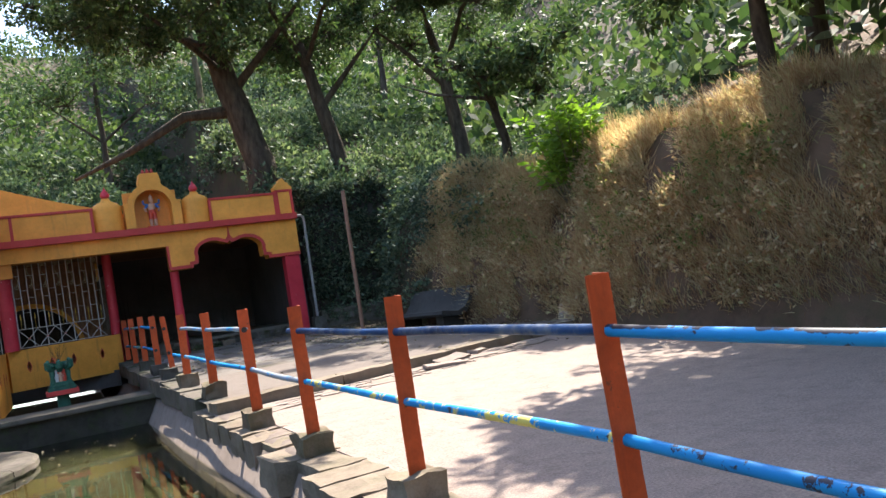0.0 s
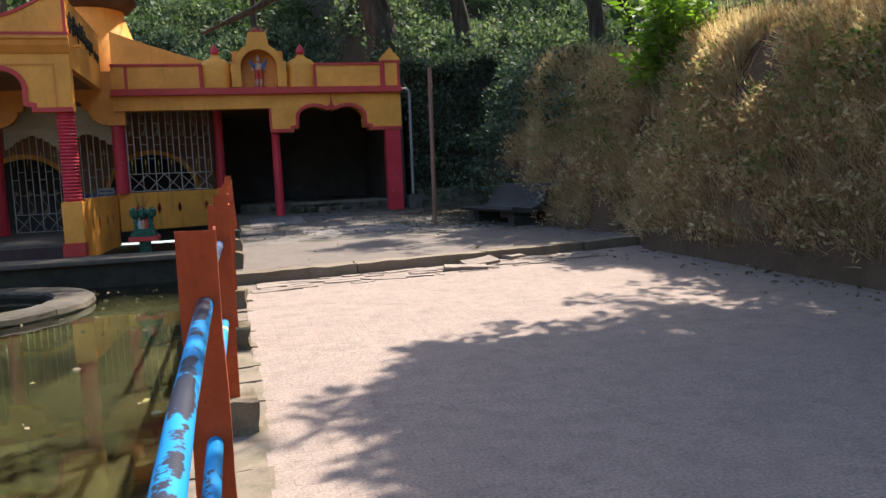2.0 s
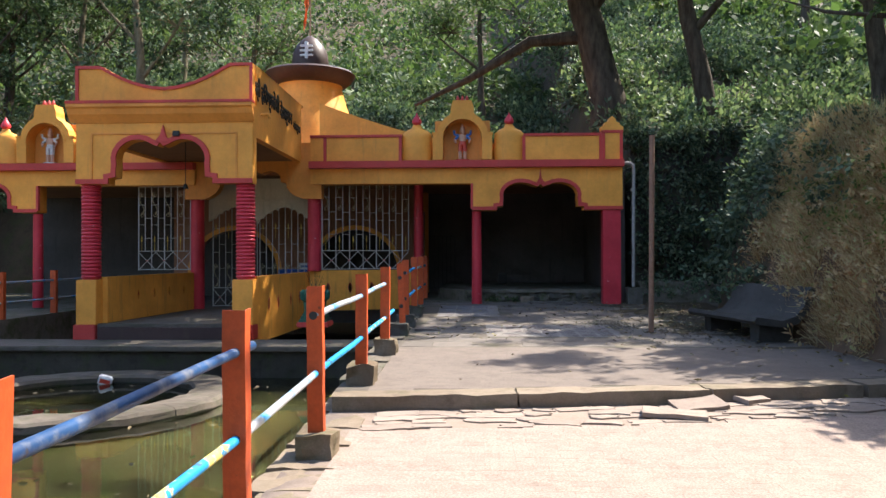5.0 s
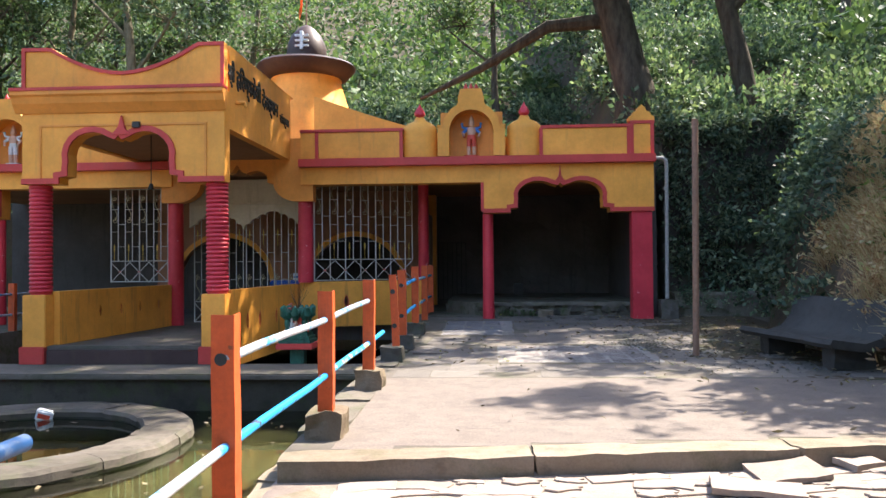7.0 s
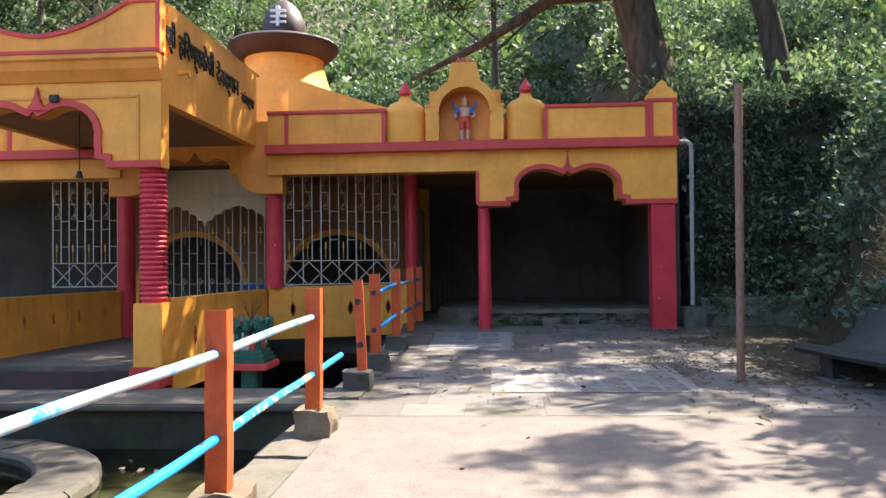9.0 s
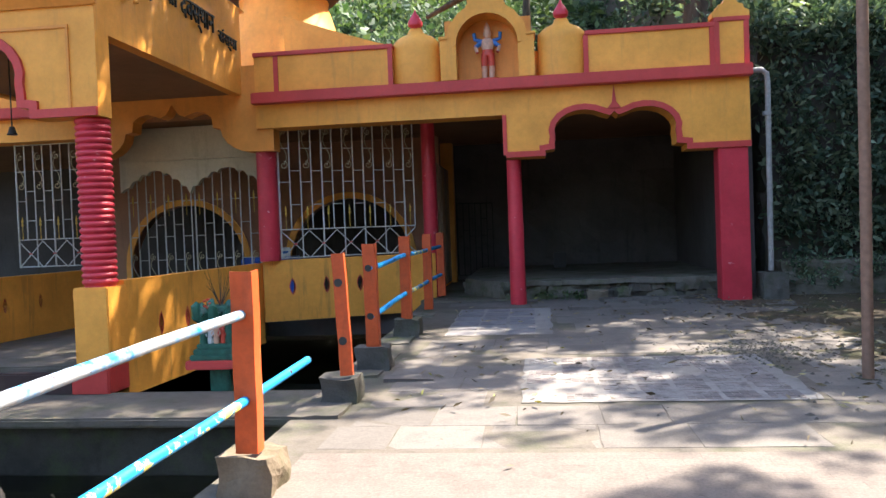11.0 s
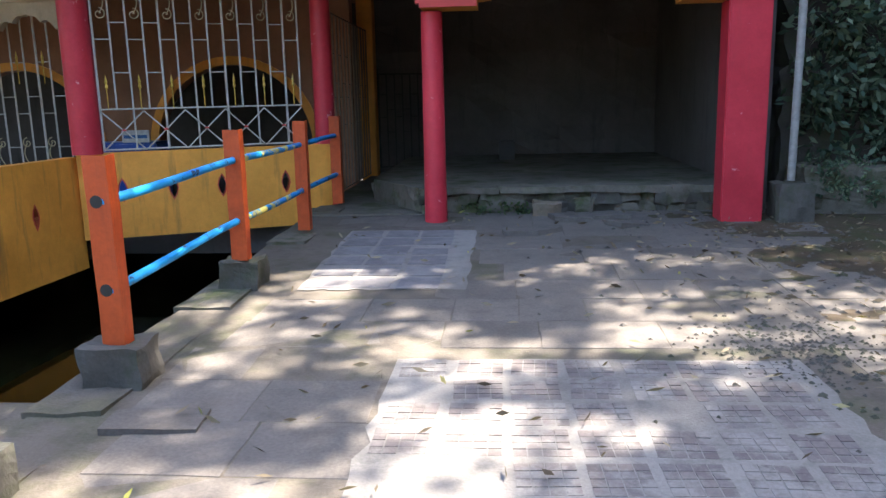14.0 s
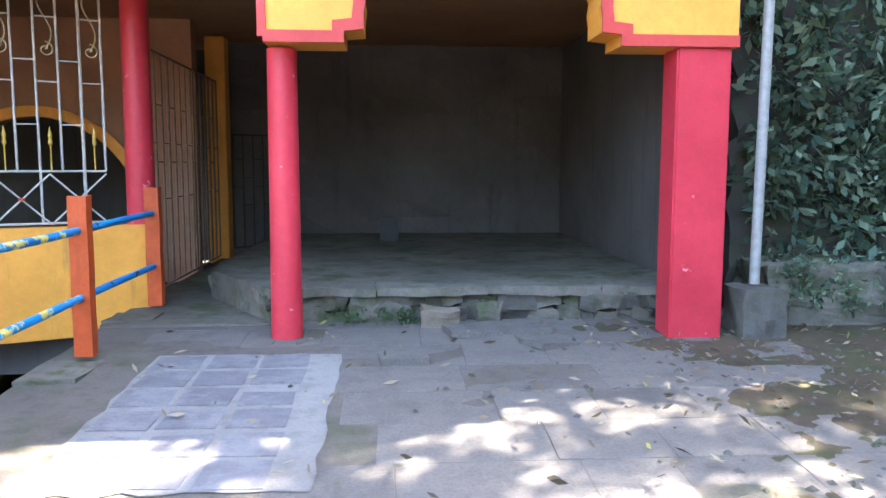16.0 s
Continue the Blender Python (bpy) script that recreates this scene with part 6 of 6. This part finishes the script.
# fine brick paving of the lower court, joined
co, faces, upper = [], [], []
y, row = -3.0, 0
while y < 14.1:
    x = 2.30
    while x < 9.0:
        full = 0.12 if row % 2 and x < 2.31 else 0.24
        w, d = (full - 0.0002, 0.1178) if y > kerb_y(x) else (full - 0.0006, 0.1174)
        up = y > kerb_y(x) + 0.33
        if x < bank_x(y) and (up or y + d < kerb_y(x) - 0.75 or x > 7.5 and y + d < kerb_y(x) - 0.1):
            z, zn = (terrace_z(y) - 0.018, terrace_z(y + d) - 0.018) if up else (lower_ground(x, y) + 0.010, lower_ground(x, y + d) + 0.010)
            ze, zf = (z, zn) if up else (lower_ground(x + w, y) + 0.010, lower_ground(x + w, y + d) + 0.010)
            dz = rnd.uniform(-0.0012, 0.0012) * (0.1 if up else 0.25)
            i = len(co)
            t = rnd.uniform(-0.001, 0.001) * (0.2 if up else 0.3)
            e = 0.0004 if up else 0.0007
            hs = (z + dz, ze + dz, zf + dz, zn + dz)
            ring = ((x, y), (x + w, y), (x + w, y + d), (x, y + d))
            inner = ((x + e, y + e), (x + w - e, y + e), (x + w - e, y + d - e), (x + e, y + d - e))
            co += [(*q, h - e) for q, h in zip(ring, hs)]
            co += [(*q, h + s * t) for q, h, s in zip(inner, hs, (1, 0, -1, 0))]
            co += [(*q, h - 0.03) for q, h in zip(ring, hs)]
            faces.append((i + 4, i + 5, i + 6, i + 7))
            upper += [int(up)] * 9
            for k in range(4):
                faces.append((i + k, i + (k + 1) % 4, i + 4 + (k + 1) % 4, i + 4 + k))
                faces.append((i + 8 + k, i + 8 + (k + 1) % 4, i + (k + 1) % 4, i + k))
        x += full
    y += 0.118
    row += 1
me = bpy.data.meshes.new("paving_bricks")
me.from_pydata(co, [], faces)
me.materials.append(BRICKPAVE)
me.materials.append(FINEPAVE)
for p, m in zip(me.polygons, upper):
    p.material_index = m
stuff("paving_bricks", me, "fine worn pinkish brick paving of the court", "paving")

# fallen leaves and chips
pts = []
while len(pts) < 900:
    x, y = rnd.uniform(2.6, 8.6), rnd.uniform(11.2, 21.6)
    if rnd.random() < 0.04 + 0.10 * step(13.5, 16, y) + 0.7 * step(4.5, 7.5, x) * step(13, 17, y):
        pts.append((x, y, terrace_z(y) + 0.014))
n = np.zeros((len(pts), 3))
ang = NP.uniform(0, 6.28, len(pts))
n[:, 0], n[:, 1], n[:, 2] = np.cos(ang), np.sin(ang), 0.12
stuff("leaf_litter", leaves_mesh("leaf_litter", np.array(pts), n, 0.085, 0.27, LITTER, 0.22), "dry fallen leaves scattered over the terrace", "leaf litter")
pts = []
while len(pts) < 420:
    y = rnd.uniform(-1, 14)
    x = bank_x(y) - abs(rnd.gauss(0, 0.45)) - 0.15
    pts.append((x, y, (lower_ground(x, y) if y < kerb_y(x) else terrace_z(y)) + 0.02))
n = np.zeros((len(pts), 3))
ang = NP.uniform(0, 6.28, len(pts))
n[:, 0], n[:, 1], n[:, 2] = np.cos(ang), np.sin(ang), 0.15
stuff("leaf_litter", leaves_mesh("leaf_litter", np.array(pts), n, 0.085, 0.38, LITTER, 0.15), "dry fallen leaves along the foot of the bank", "leaf litter")

# soil washed from the bank over the terrace
def soil_z(x, y):
    v = noise.noise(Vector((x * 0.9, y * 0.9, 4.0))) + 0.5 * noise.noise(Vector((x * 2.9, y * 2.9, 7.0))) + 0.3 * noise.noise(Vector((x * 9, y * 9, 1.0)))
    return terrace_z(y) - 0.019 + 0.011 * max(-1.0, min(1.0, v + (x - 6.95) * 0.75 + (0.4 if y > 20.3 else 0) - (0.9 if y < 15.5 else 0)))


soil = grid_mesh("soil_patch", steps(4.6, 8.9, 0.05), steps(14.0, 21.75, 0.05), soil_z, SOIL, keep=lambda x, y: soil_z(x, y) > terrace_z(y) - 0.026 and x < bank_x(y))
tagged(soil, "dark damp soil spread over the terrace stones", "soil", kind="structure")

# stone chips and dirt crumbs on the shaded side of the terrace
chip_co, chip_faces = [], []
for k in range(1500):
    y = rnd.uniform(14.5, 21.3)
    x = 8.3 - abs(rnd.gauss(0, 1.3))
    if k > 900:
        x, y = rnd.gauss(5.95, 0.3), rnd.gauss(17.3, 0.35)
    if x < 3.0:
        continue
    s = rnd.uniform(0.008, 0.032) if k <= 900 else rnd.uniform(0.006, 0.022)
    i = len(chip_co)
    z = terrace_z(y) - 0.018
    a = rnd.uniform(0, 6.28)
    for t in range(4):
        chip_co.append((x + s * math.cos(a + t * 1.57) * rnd.uniform(0.6, 1.4), y + s * math.sin(a + t * 1.57) * rnd.uniform(0.6, 1.4), z))
    chip_co.append((x, y, z + s * 0.7))
    chip_faces += [(i, i + 1, i + 4), (i + 1, i + 2, i + 4), (i + 2, i + 3, i + 4), (i + 3, i, i + 4)]
me = bpy.data.meshes.new("stone_chips")
me.from_pydata(chip_co, [], chip_faces)
me.materials.append(DARKBLOCK)
stuff("stone_chips", me, "small stone chips and crumbs on the terrace", "rubble")

# leaves floating on the tank
pts = [(rnd.uniform(-5.8, 1.85), rnd.uniform(0.9, 15.5), POOL_Z + 0.006) for _ in range(260)]
n = np.zeros((len(pts), 3))
ang = NP.uniform(0, 6.28, len(pts))
n[:, 0], n[:, 1], n[:, 2] = np.cos(ang), np.sin(ang), 0.03
stuff("floating_leaves", leaves_mesh("floating_leaves", np.array(pts), n, 0.09, 0.4, LITTER, 0.04), "dead leaves floating on the tank", "leaf litter")

# rubble face and weeds of the plinth
x = 3.3
while x < 6.8:
    w = rnd.uniform(0.12, 0.34)
    cut = rnd.uniform(0.64, 0.73)
    for z0, z1 in ((0.52, cut), (cut - 0.01, 0.805)):
        part("plinth_stone", rough_box(x + rnd.uniform(-0.03, 0.03), min(6.84, x + w), 21.70 + rnd.uniform(-0.025, 0.05), 21.88, z0, z1 + rnd.uniform(-0.02, 0.01), cuts=3, amp=0.055, seed=x * 3 + z0), MOSSY if rnd.random() < 0.75 else DARKBLOCK, hall)
    x += w - 0.03
x = 3.28
while x < 6.75:
    w = rnd.uniform(0.5, 1.1)
    part("plinth_edge", rough_box(x, min(6.85, x + w), 21.66 + rnd.uniform(0, 0.03), 22.0, 0.785, 0.862 + rnd.uniform(-0.006, 0.004), cuts=6, amp=0.03, seed=x * 5), PLINTHCAP, hall)
    x += w - 0.01
for k in range(9):
    y = 21.95 + k * 0.42
    u = k / 9
    part("plinth_stone", rough_box(-0.2, 0.2, -0.05, 0.06, 0.5, 0.80 + rnd.uniform(-0.03, 0.02), cuts=3, amp=0.05, seed=k + 60), MOSSY, hall).matrix_world = pose(3.22 - 0.66 * min(1, (y - 21.9) / 1.1), y, 0, 0, 0, -58 if y < 23 else -88)
c, u = cloud([(rnd.uniform(7.5, 9.8), 21.3 + rnd.uniform(-0.06, 0.3), rnd.uniform(0.62, 1.1)) for _ in range(60)], NP.uniform(0.06, 0.2, 60), 40)
stuff("wall_weeds", leaves_mesh("wall_weeds", c, u, 0.06, 0.5, LEAFCOOL), "small green weeds growing over the rubble wall", "weeds")
c, u = cloud([(rnd.uniform(3.8, 4.7), 21.66, 0.60) for _ in range(9)], NP.uniform(0.05, 0.12, 9), 26)
stuff("plinth_weeds", leaves_mesh("plinth_weeds", c, u, 0.06, 0.45, LEAF), "small green weeds at the foot of the plinth", "weeds")
ob = tagged(part("loose_stone", rough_box(4.55, 4.85, 21.45, 21.68, 0.52, 0.70, cuts=3, amp=0.05, seed=77), RUBBLE), "loose pale stone at the foot of the plinth", "stone")
